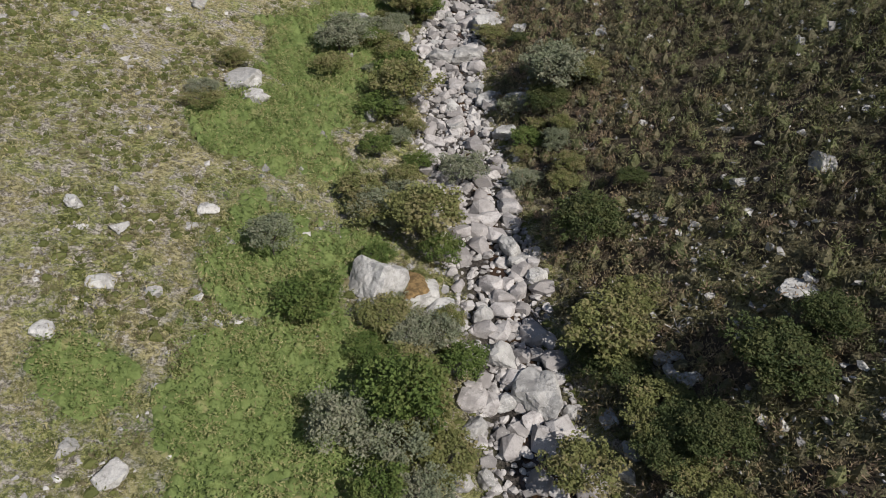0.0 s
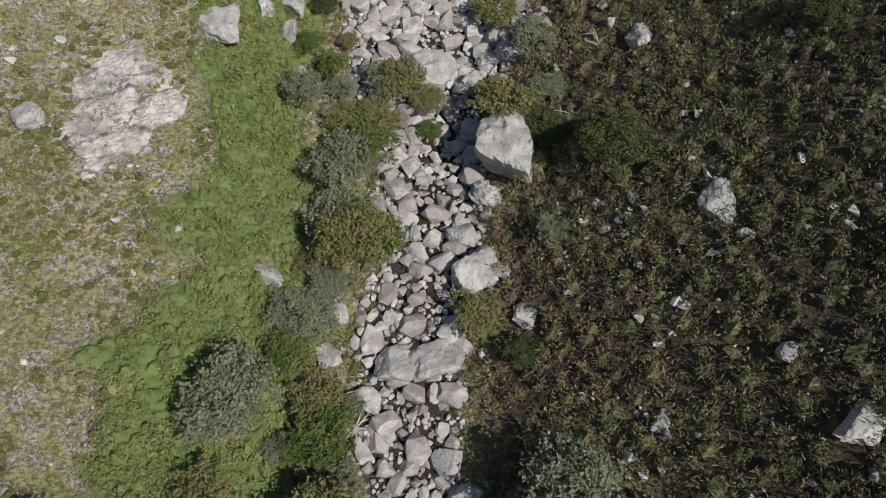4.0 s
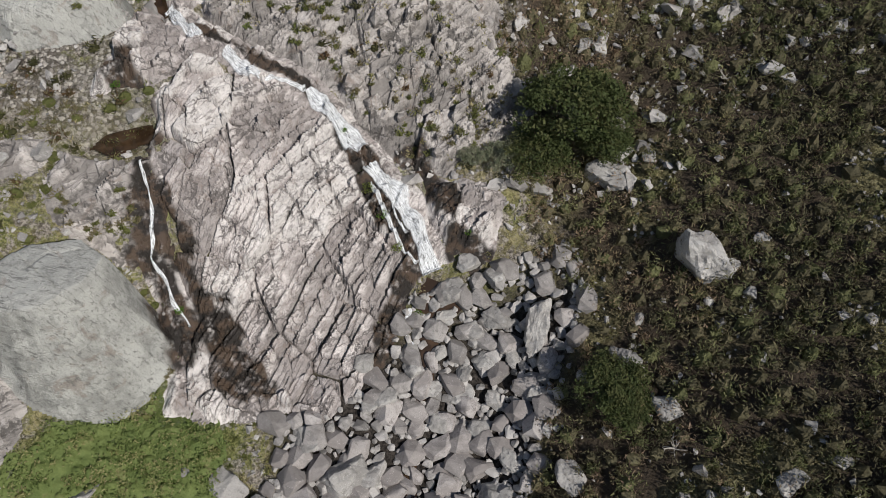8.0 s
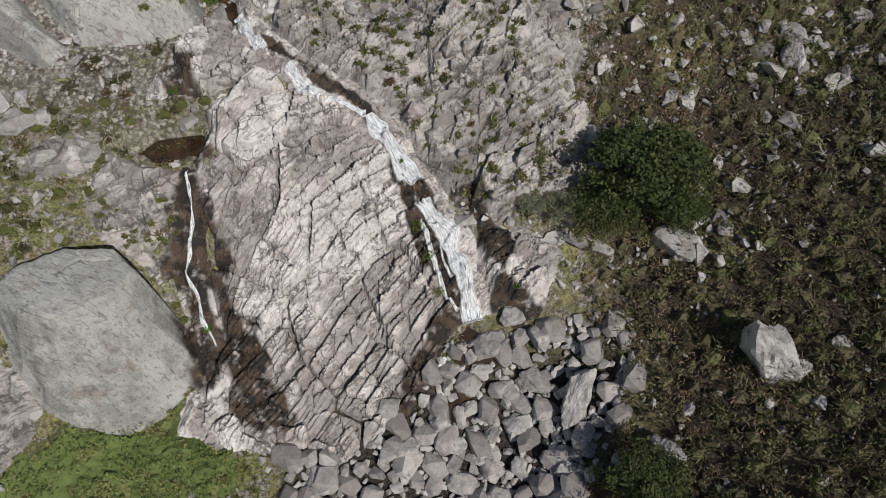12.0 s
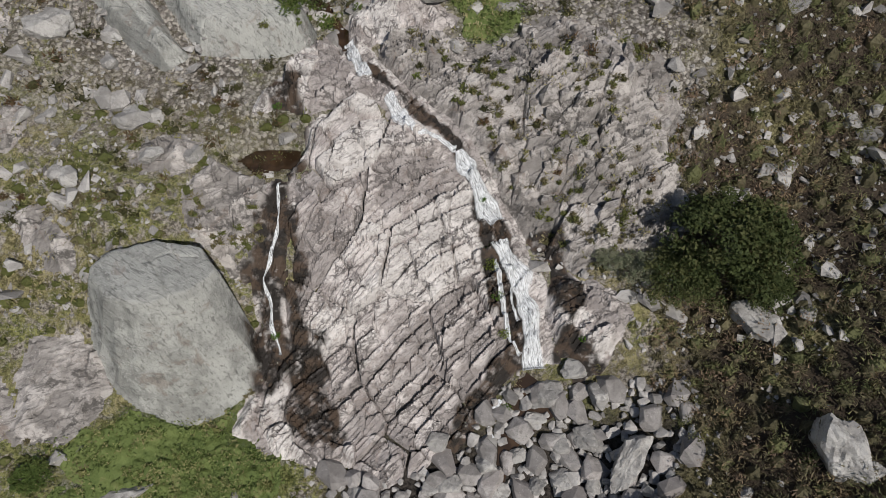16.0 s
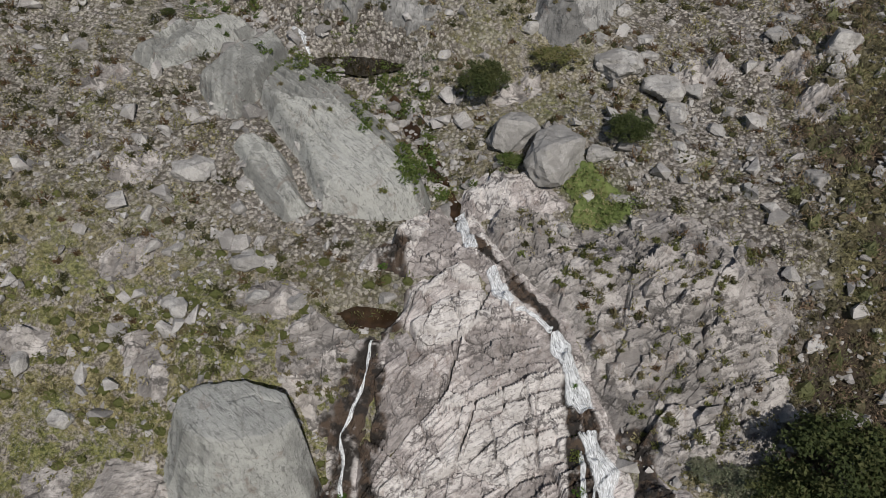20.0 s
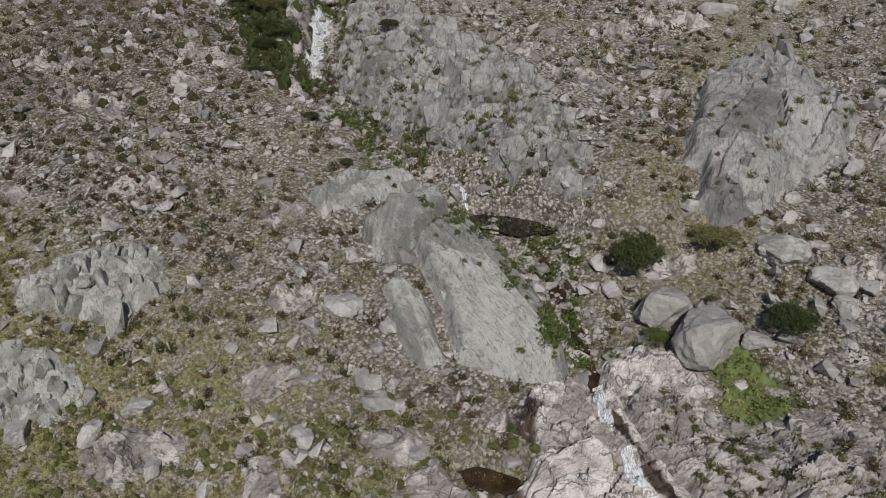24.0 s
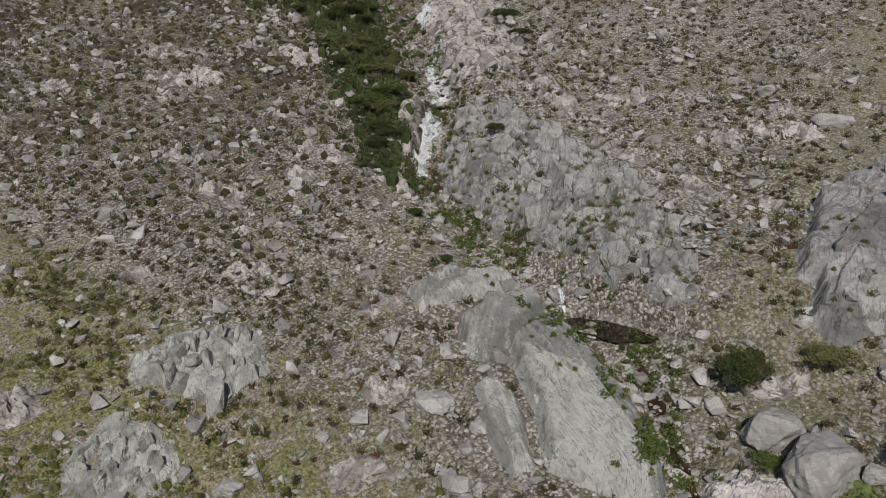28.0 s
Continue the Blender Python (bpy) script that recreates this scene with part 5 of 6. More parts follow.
boulder(49.2, 86.0, 0.52, 0.38, 0.34, 120, 347)
boulder(43.6, 72.6, 0.34, 0.26, 0.21, 178, 367)
boulder(38.2, 72.0, 0.31, 0.22, 0.19, 41, 207)
boulder(41.6, 78.7, 0.39, 0.37, 0.29, 127, 96)
boulder(40.7, 71.2, 0.23, 0.19, 0.17, 50, 369)
boulder(42.1, 70.7, 0.31, 0.25, 0.20, 139, 108)
boulder(28.5, 74.9, 0.43, 0.40, 0.30, 116, 140)
boulder(29.9, 74.4, 0.49, 0.34, 0.37, 10, 212)
boulder(29.0, 73.1, 0.48, 0.36, 0.37, 5, 267)
boulder(31.7, 73.4, 0.54, 0.45, 0.40, 169, 123)
boulder(30.6, 73.3, 0.43, 0.40, 0.34, 88, 29)
boulder(33.0, 73.3, 0.43, 0.38, 0.30, 115, 32)
boulder(33.4, 71.9, 0.43, 0.30, 0.29, 150, 329)
boulder(33.4, 71.2, 0.48, 0.34, 0.38, 6, 93)
boulder(31.7, 71.7, 0.48, 0.42, 0.31, 115, 121)
boulder(19.7, 85.2, 0.44, 0.31, 0.27, 56, 279)
boulder(16.0, 83.8, 0.44, 0.42, 0.27, 29, 375)
boulder(14.1, 85.3, 0.45, 0.34, 0.32, 3, 251)
boulder(13.3, 85.3, 0.51, 0.41, 0.36, 138, 69)
boulder(28.6, 99.3, 1.02, 0.90, 0.67, 164, 231)
boulder(9.5, 88.5, 0.83, 0.76, 0.59, 179, 73)
boulder(39.7, 101.4, 0.95, 0.74, 0.72, 15, 208)
boulder(11.9, 88.7, 0.42, 0.33, 0.26, 23, 127)
boulder(26.9, 89.6, 0.33, 0.29, 0.26, 143, 343)
boulder(31.7, 97.5, 0.53, 0.40, 0.39, 11, 26)
boulder(32.6, 98.5, 0.54, 0.47, 0.42, 143, 52)
boulder(31.8, 95.6, 0.45, 0.32, 0.30, 138, 395)
boulder(36.7, 102.6, 0.59, 0.50, 0.43, 161, 390)
boulder(37.3, 103.7, 0.53, 0.39, 0.33, 5, 354)
boulder(37.9, 102.1, 0.44, 0.38, 0.33, 171, 361)
boulder(39.3, 99.6, 0.50, 0.40, 0.38, 19, 289)
boulder(30.2, 100.1, 0.48, 0.35, 0.31, 11, 136)
boulder(29.9, 101.4, 0.42, 0.35, 0.26, 58, 279)
boulder(6.6, 86.3, 0.43, 0.38, 0.26, 100, 27)
boulder(7.7, 77.8, 0.52, 0.37, 0.40, 174, 225)
boulder(11.3, 82.3, 0.57, 0.34, 0.45, 154, 315)
boulder(13.4, 85.0, 0.68, 0.41, 0.48, 2, 66)
boulder(9.7, 84.7, 0.29, 0.23, 0.18, 59, 301)
boulder(14.5, 83.3, 0.44, 0.38, 0.35, 29, 139)
boulder(5.3, 79.3, 0.72, 0.36, 0.46, 95, 365)
boulder(33.6, 96.1, 0.46, 0.33, 0.31, 137, 221)
boulder(34.3, 97.3, 0.40, 0.29, 0.31, 57, 238)
boulder(35.2, 92.7, 0.62, 0.31, 0.39, 107, 26)
boulder(37.9, 93.2, 0.57, 0.51, 0.40, 168, 253)
boulder(29.4, 91.7, 0.38, 0.33, 0.29, 18, 216)
boulder(28.2, 93.8, 0.67, 0.58, 0.40, 37, 297)
boulder(31.9, 94.6, 0.38, 0.29, 0.25, 126, 239)
boulder(9.6, 88.7, 0.91, 0.73, 0.46, 10, 112)
boulder(11.9, 88.8, 0.48, 0.36, 0.32, 147, 266)
boulder(28.7, 99.1, 1.14, 0.90, 0.74, 135, 182)
boulder(31.0, 98.4, 0.87, 0.78, 0.64, 146, 33)
boulder(31.8, 97.0, 0.72, 0.61, 0.45, 72, 124)
boulder(29.5, 105.7, 0.61, 0.50, 0.39, 6, 52)
boulder(28.7, 103.7, 0.44, 0.39, 0.35, 50, 388)
boulder(27.6, 100.4, 0.41, 0.32, 0.32, 122, 321)
boulder(31.6, 107.0, 0.71, 0.51, 0.52, 35, 55)
boulder(21.3, 124.6, 1.37, 0.69, 0.69, 20, 264)
boulder(-3.3, 84.4, 0.42, 0.36, 0.32, 111, 13)
boulder(3.0, 80.9, 0.68, 0.53, 0.45, 4, 198)
boulder(1.8, 79.2, 0.69, 0.57, 0.51, 98, 232)
boulder(-1.2, 77.8, 0.65, 0.62, 0.51, 146, 356)
boulder(10.9, 82.6, 0.46, 0.38, 0.29, 11, 215)
boulder(12.0, 87.6, 0.41, 0.33, 0.30, 106, 269)
boulder(10.0, 85.0, 0.29, 0.22, 0.18, 51, 398)
boulder(27.8, 91.7, 0.41, 0.32, 0.30, 104, 367)
boulder(29.0, 91.7, 0.35, 0.28, 0.21, 174, 368)
boulder(28.3, 93.8, 0.61, 0.46, 0.37, 6, 155)
boulder(15.8, 128.7, 0.68, 0.63, 0.52, 123, 380)
boulder(12.9, 130.1, 0.70, 0.59, 0.49, 101, 49)
boulder(26.3, 126.3, 0.75, 0.70, 0.60, 43, 280)
boulder(28.4, 123.6, 0.62, 0.50, 0.46, 174, 195)
boulder(23.9, 100.4, 0.55, 0.27, 0.40, 32, 108)

# ---- trees and bushes in their places ----
grow('bush', 5.0, 18.6, 1.70, 1.90)
grow('grey', 2.1, 18.1, 1.28, 1.70)
grow('bush', 2.8, 24.2, 1.52, 1.20)
grow('grey', 1.6, 28.1, 1.21, 1.70)
grow('olive', 9.6, 28.9, 2.05, 1.50)
grow('grey', 9.8, 48.0, 1.78, 1.40)
grow('olive', 7.9, 44.5, 1.21, 1.30)
grow('olive', 11.9, 41.6, 2.06, 1.50)
grow('olive', 6.8, 32.6, 1.21, 1.30)
grow('grey', 21.3, 39.1, 2.10, 1.40)
grow('oak', 16.9, 26.3, 1.68, 1.70)
grow('olive', 14.0, 19.4, 1.87, 1.50)
grow('olive', 10.7, 14.5, 1.46, 1.40)
grow('grey', 13.0, 34.1, 1.38, 1.30)
grow('oak', 17.9, 13.7, 1.82, 1.30)
grow('oak', 15.4, 12.9, 1.35, 1.20)
grow('oak', 20.3, 14.3, 1.19, 1.10)
grow('grey', 16.3, 32.4, 0.92, 1.20)
grow('olive', 1.9, 44.8, 0.97, 1.10)
grow('grey', -0.1, 40.7, 0.96, 1.10)
grow('bush', 8.5, 36.5, 0.99, 1.10)
grow('bush', 10.9, 35.6, 0.86, 1.10)
grow('bush', 18.0, 35.8, 1.05, 1.10)
grow('grey', 16.4, 55.5, 1.70, 1.30)
grow('olive', 17.9, 30.6, 0.96, 1.20)
grow('bush', 4.1, 22.0, 0.82, 1.10)
grow('bush', 3.0, 15.9, 1.05, 1.40)
grow('oak', 20.4, 27.9, 0.80, 1.10)
grow('grey', 9.4, 47.7, 1.62, 1.30)
grow('grey', 21.6, 39.9, 1.90, 1.20)
grow('olive', 22.7, 38.1, 1.24, 1.20)
grow('olive', -0.2, 39.7, 1.13, 0.90)
grow('olive', 2.3, 44.9, 0.88, 0.90)
grow('dome', 16.3, 54.6, 1.74, 1.70)
grow('grey', 16.7, 58.3, 1.60, 1.60)
grow('oak', 18.2, 60.4, 0.80, 1.50)
grow('grey', 16.1, 63.1, 1.14, 1.50)
grow('bush', 18.1, 64.8, 0.90, 1.50)
grow('bush', 17.3, 66.2, 0.79, 1.50)
grow('oak', 18.7, 68.8, 0.83, 1.50)
grow('olive', 27.8, 66.0, 1.35, 1.50)
grow('grey', 28.8, 62.0, 1.21, 1.50)
grow('olive', 26.2, 59.1, 1.63, 1.50)
grow('oak', 28.7, 53.1, 1.70, 1.50)
grow('oak', 35.8, 68.5, 1.06, 1.50)
grow('olive', 22.5, 61.8, 0.99, 1.20)
grow('bush', 10.9, 72.1, 0.76, 1.10)
grow('bush', 22.3, 60.2, 0.69, 1.00)
grow('oak', 37.9, 53.3, 1.12, 1.20)
grow('olive', 19.5, 66.5, 0.63, 1.20)
grow('olive', 29.8, 63.0, 0.71, 1.20)
grow('oak', 38.6, 81.9, 2.38, 1.80)
grow('oak', 36.8, 80.7, 1.57, 1.50)
grow('oak', 39.8, 80.2, 1.30, 1.40)
grow('grey', 35.1, 81.1, 0.96, 1.20)
grow('grey', 33.8, 81.6, 0.64, 1.00)
grow('oak', 36.0, 69.5, 1.34, 1.40)
grow('oak', 22.3, 96.4, 1.24, 1.90)
grow('oak', 29.5, 94.4, 1.08, 1.50)
grow('bush', 24.0, 92.7, 0.61, 1.10)
grow('bush', -12.7, 111.7, 1.49, 1.00)
grow('bush', -11.9, 114.3, 1.42, 1.00)
grow('oak', -8.3, 108.7, 1.10, 1.00)
grow('bush', -14.2, 119.2, 0.88, 1.00)
grow('oak', 1.2, 108.7, 0.71, 1.10)
grow('oak', -0.8, 101.5, 0.54, 1.10)
grow('oak', -7.1, 104.2, 0.60, 1.00)
grow('oak', 3.7, 98.5, 0.42, 1.00)
grow('bush', 7.1, 102.6, 0.47, 1.40)
grow('olive', 6.5, 101.9, 0.58, 1.00)
grow('oak', -11.0, 132.0, 1.48, 1.00)
grow('oak', -8.8, 131.0, 1.20, 0.90)
grow('olive', 25.4, 98.9, 1.24, 0.80)

# ---- water ----
pool("pool_upper", ((11.7, 98.6), (12.4, 99.6), (14.6, 99.9), (17.2, 99.6), (17.2, 98.4), (15.4, 97.3), (13.0, 97.2)), 12.5, M_POOL, "still dark peaty pool under the crag")
pool("pool_side", ((17.4, 84.2), (18.2, 85.1), (20.0, 85.2), (20.7, 84.6), (20.0, 83.7), (18.4, 83.5)), 7.5, M_BROWN, "shallow rusty brown pool beside the bedrock")
pool("pool_fall", ((-10.4, 116.8), (-9.6, 118.0), (-8.2, 118.2), (-7.8, 117.2), (-8.8, 116.4)), 20.9, M_POOL, "small pool between the upper falls")
ribbon("stream", ((8.3, 10), (10.9, 20), (12.4, 26), (14.4, 35), (16.4, 43), (18.2, 49), (20.4, 54), (22.0, 60), (24.6, 65), (27.0, 70), (29.6, 75), (31.2, 77.4)), (0.6, 0.9, 0.5, 0.35, 0.35, 0.4, 0.5, 0.35, 0.3, 0.3, 0.4, 0.9), M_BROWN, 0.03, 7, 0.3, 0.5, 3, 0.0, "thin brown stream between the boulders", "stream")
ribbon("stream_upper", ((22.0, 89.6), (21.2, 91.6), (20.0, 93.4), (18.2, 95.4), (16.8, 97.2)), (0.25, 0.3, 0.35, 0.3, 0.3), M_BROWN, 0.04, 7, 0.2, 0.5, 4, 0.0, "thin brown stream between stones", "stream")
ribbon("waterfall", ((21.9, 90.2), (22.5, 88.6), (23.1, 87.5)), (0.24, 0.4, 0.3), M_FOAM, 0.12, 9, 0.08, 0.4, 1, 0.05, "white water sliding down the rock chute", "waterfall")
ribbon("waterfall", ((24.0, 87.0), (24.6, 86.0), (25.3, 85.5)), (0.26, 0.4, 0.3), M_FOAM, 0.12, 9, 0.08, 0.4, 4, 0.05, "white water sliding down a second step", "waterfall")
ribbon("waterfall", ((25.3, 85.5), (26.1, 85.5), (27.1, 85.3)), (0.12, 0.1, 0.16), M_FOAM, 0.06, 7, 0.08, 0.6, 3, 0.03, "thin shallow run over the rock", "waterfall")
ribbon("waterfall", ((27.1, 85.4), (27.7, 84.4), (28.2, 83.8), (29.0, 83.0)), (0.28, 0.5, 0.6, 0.45), M_FOAM, 0.08, 13, 0.08, 0.5, 2, 0.05, "white water fanning over a pale ledge", "waterfall")
ribbon("waterfall", ((29.0, 82.4), (29.5, 81.7), (30.0, 80.7), (30.4, 79.4), (30.5, 78.3), (30.6, 77.4)), (0.42, 0.62, 0.58, 0.46, 0.4, 0.46), M_FOAM, 0.13, 15, 0.08, 0.4, 5, 0.10, "main white waterfall over the wet cliff", "waterfall")
ribbon("waterfall", ((28.8, 81.6), (28.9, 80.6), (29.1, 79.4), (29.4, 78.6), (29.9, 77.9)), (0.10, 0.12, 0.12, 0.09, 0.08), M_FOAM, 0.07, 7, 0.08, 0.7, 6, 0.03, "thin side thread of the waterfall", "waterfall")
ribbon("waterfall", ((29.6, 81.4), (29.5, 80.3), (29.9, 79.2)), (0.08, 0.1, 0.06), M_FOAM, 0.07, 7, 0.08, 0.7, 13, 0.03, "thin middle thread of the waterfall", "waterfall")
ribbon("waterfall", ((29.0, 76.6), (28.6, 75.8), (28.9, 75.0)), (0.12, 0.16, 0.12), M_FOAM, 0.08, 7, 0.1, 0.6, 8, 0.03, "small trickle at the foot of the bedrock", "waterfall")
ribbon("trickle", SIDE_RUN, (0.07, 0.08, 0.07, 0.08, 0.07, 0.08, 0.07), M_FOAM, 0.05, 7, 0.08, 0.7, 7, 0.03, "thin white trickle down the side cleft", "waterfall")
ribbon("waterfall", ((10.4, 100.1), (11.2, 99.3), (11.9, 98.5)), (0.1, 0.12, 0.15), M_FOAM, 0.10, 7, 0.1, 0.4, 9, 0.05, "short white fall into the dark pool", "waterfall")
ribbon("waterfall", ((-15.2, 124.0), (-12.6, 121.4), (-10.4, 119.2), (-9.4, 117.6)), (0.6, 0.7, 0.8, 0.85), M_FOAM, 0.15, 9, 0.15, 0.35, 10, 0.1, "tall white fall into a rock basin", "waterfall")
ribbon("waterfall", ((-8.5, 115.6), (-7.6, 113.4), (-6.0, 110.4), (-5.2, 108.4), (-3.6, 106.6)), (0.6, 0.8, 0.7, 0.55, 0.4), M_FOAM, 0.12, 9, 0.15, 0.45, 11, 0.08, "broken white fall below the basin", "waterfall")
ribbon("waterfall", ((-22.5, 133.4), (-20.6, 131.6), (-19.4, 130.0)), (0.6, 0.75, 0.6), M_FOAM, 0.15, 9, 0.15, 0.4, 12, 0.08, "topmost white fall between dark trees", "waterfall")

# ---- dead branches, moss by the fall and the wood by the upper falls ----
for k, (x, y, size) in enumerate(((11.4, 68.6, 1.0), (13.6, 47.5, 1.4), (14.2, 46.2, 1.1), (16.0, 22.0, 1.3), (17.2, 18.6, 1.1), (28.6, 57.0, 0.9), (31.6, 60.4, 0.9), (34.0, 61.6, 0.8), (37.0, 66.4, 0.7), (46.0, 80.4, 0.8), (12.6, 49.6, 1.0), (20.2, 32.6, 0.8), (33.4, 52.0, 0.7), (27.6, 60.8, 0.8))):
    dead_shrub(x, y, size, 60 + k)
mx, my, mr = (np.array(a) for a in zip((28.5, 82.1, 0.3), (28.6, 81.2, 0.35), (28.9, 80.0, 0.3), (29.9, 79.9, 0.22), (29.2, 78.7, 0.3), (29.6, 81.4, 0.18), (30.3, 79.2, 0.18), (19.3, 78.4, 0.22), (19.3, 86.0, 0.25), (29.4, 76.2, 0.25), (30.6, 75.6, 0.22), (32.6, 78.5, 0.2), (28.2, 83.8, 0.2)))
foliage_stuff("moss", "bright green moss hanging beside the fall", mx, my, mr, mr * 0.8, 110, 0.055, M_MOSS, 8, "moss")
wood = np.random.default_rng(77)
for k in range(34):
    t = wood.uniform(0, 1) ** 0.8
    x, y = -4 - 27 * t, 107 + 30 * t
    off = wood.uniform(1.0, 3.5 + 8 * t)
    grow(("oak", "bush", "oak", "olive", "oak", "grey")[k % 6], x - 0.74 * off, y - 0.67 * off, wood.uniform(0.6, 1.2), wood.uniform(0.9, 1.3))
for k in range(62):
    y = wood.uniform(10, 64)
    x = float(run(y)) - wood.uniform(2.4, 6.2)
    grow(("grey", "olive", "bush", "olive", "grey")[k % 5], x, y, wood.uniform(0.6, 1.5), wood.uniform(1.0, 1.6))
for k in range(36):
    y = wood.uniform(8, 66)
    x = float(run(y)) + wood.uniform(3.0, 6.5)
    grow(("olive", "oak", "grey", "olive")[k % 4], x, y, wood.uniform(0.6, 1.4), wood.uniform(0.9, 1.4))

# ---- stones ----
SMALL = [chip_form(900 + k, 20, 0.4) for k in range(14)]
TINY = [chip_form(940 + k, 10, 0.5) for k in range(14)]
MIDDLE = [chip_form(700 + k, 26, 0.3) for k in range(16)]
rng = np.random.default_rng(11)


def in_view(x, y):
    """The part of the hillside that the flight passes over or faces."""
    near = (y < 86) & (x > -17 + 0.1 * y) & (x < 46 + 0.16 * y)
    return near | ((y >= 60) & (x > 27 - 2.3 * (y - 58)) & (x < 34 + 0.95 * (y - 62)) & (y < 162) & (x > -95))


def strewn(count, x0, x1, y0, y1, chance):
    """Random places in a stretch of the plan, kept by a chance from 0 to 1."""
    x, y = rng.uniform(x0, x1, count), rng.uniform(y0, y1, count)
    keep = in_view(x, y)
    x, y = x[keep], y[keep]
    keep = rng.uniform(0, 1, len(x)) < chance(x, y)
    return x[keep], y[keep]


def stones_stuff(name, label, x, y, r, material, forms, sink=0.25):
    z = surface(x, y)
    verts, faces, start = [], [], 0
    for k in range(len(x)):
        v, f = forms[k % len(forms)]
        m = np.array((Euler((rng.normal(0, 0.3), rng.normal(0, 0.3), rng.uniform(0, 6.3))).to_matrix() @ Matrix.Diagonal((r[k], r[k] * rng.uniform(0.6, 1), r[k] * rng.uniform(0.45, 0.8)))))
        verts.append(v @ m.T + (x[k], y[k], z[k] + r[k] * (0.6 - 2 * sink)))
        faces.append(f + start)
        start += len(v)
    me = mesh_of(name, np.concatenate(verts), np.concatenate(faces), material, flat=True)
    return tagged(new(name, me), label, "stones", kind="stuff")


# the stream bed: the large stones are things, the small ones one mass
bx, by = strewn(52000, 2, 42, 2, 79, lambda x, y: covers(x, y)[2] > 0.35)
keep = ~on_rock(bx, by, 0.1)
bx, by = bx[keep], by[keep]
br = np.clip(np.interp(by, (45, 60), (0.125, 0.16)) * (1 - rng.uniform(0, 1, len(bx))) ** -0.45, 0.12, 0.8)
order = np.argsort(-br)
taken, cell = {}, 1.0
chosen = []
for k in order:
    cx, cy = int(bx[k] // cell), int(by[k] // cell)
    near = [j for a in (-1, 0, 1) for b in (-1, 0, 1) for j in taken.get((cx + a, cy + b), ())]
    if all((bx[k] - bx[j]) ** 2 + (by[k] - by[j]) ** 2 > (0.47 * (br[k] + br[j])) ** 2 for j in near):
        taken.setdefault((cx, cy), []).append(k)
        chosen.append(k)
chosen = np.array(chosen)
big, rest = chosen[:290], chosen[290:]
bz = surface(bx[big], by[big])
stone_meshes = [mesh_of("stone", *form, M_STONE, flat=True) for form in MIDDLE]
dark_meshes = [mesh_of("stone", *form, M_DARKSTONE, flat=True) for form in MIDDLE]
for n, k in enumerate(big):
    ob = new("stone", (dark_meshes if by[k] > 73.5 + rng.normal(0, 1.5) else stone_meshes)[n % 16])
    ob.matrix_basis = pose(bx[k], by[k], bz[n] + 0.18 * br[k], rng.normal(0, 14), rng.normal(0, 14), rng.uniform(0, 360)) @ Matrix.Diagonal((br[k] * 1.08, br[k] * rng.uniform(0.65, 0.95), br[k] * rng.uniform(0.55, 0.85), 1))
    tagged(ob, "pale angular granite stone lying in the stream bed", "stone", "stones of the stream bed")
BED_FORMS = [chip_form(800 + k, 18, 0.4) for k in range(16)]
low, high = rest[by[rest] < 57], rest[by[rest] >= 57]
stones_stuff("stream_stones", "small grey stones packed in the stream bed", bx[low], by[low], br[low], M_PEBBLE, BED_FORMS, 0.2)
stones_stuff("fall_rubble", "pale angular rubble piled below the waterfall", bx[high], by[high], br[high], M_RUBBLE, BED_FORMS, 0.1)

x, y = strewn(9000, -20, 26, 2, 84, lambda x, y: (1 - covers(x, y)[1]) * (1 - 0.85 * covers(x, y)[0]) * smooth(-0.35, 0.5, fbm(x / 4, y / 4, 3, 31.0)) * (~on_rock(x, y)))
stones_stuff("slope_stones", "pale stones scattered in the dry grass", x, y, np.clip(0.09 * rng.uniform(0, 1, len(x)) ** -0.5, 0.09, 0.42), M_RUBBLE, TINY, 0.3)
x, y = strewn(40000, 12, 70, 2, 114, lambda x, y: covers(x, y)[1] * (0.12 + 0.8 * opening(x, y)) * (~on_rock(x, y)))
stones_stuff("heath_stones", "pale stones showing between the heather", x, y, np.clip(0.075 * rng.uniform(0, 1, len(x)) ** -0.5, 0.075, 0.34), M_RUBBLE, TINY, -0.1)
x, y = strewn(150000, -95, 80, 78, 162, lambda x, y: (0.25 + 0.75 * smooth(-0.4, 0.4, fbm(x / 5, y / 5, 4, 51.0))) * np.interp(y, (80, 105, 160), (0.5, 0.5, 0.28)) * (~on_rock(x, y, 0.2)) * (1 - covers(x, y)[0]) * (along(x, y, MAIN_FALL)[0] > 1.0))
stones_stuff("hillside_stones", "grey broken stones strewn over the upper slope", x, y, np.clip(0.095 * rng.uniform(0, 1, len(x)) ** -0.5, 0.095, 0.7), M_RUBBLE, TINY, 0.15)

x, y = strewn(9000, -12, 26, 88, 122, lambda x, y: 0.5 * (1 - smooth(0.6, 2.0, along(x, y, GULLY)[0])))
keep = ~on_rock(x, y, 0.3)
for px, py, ra, rb, turn, level in BASINS:
    keep &= np.hypot((x - px) / ra, (y - py) / (rb + 0.6)) > 1.1
x, y = x[keep], y[keep]
stones_stuff("gully_stones", "wet and dry stones lying along the upper stream", x, y, np.clip(0.14 * rng.uniform(0, 1, len(x)) ** -0.5, 0.14, 0.6), M_RUBBLE, SMALL, 0.3)

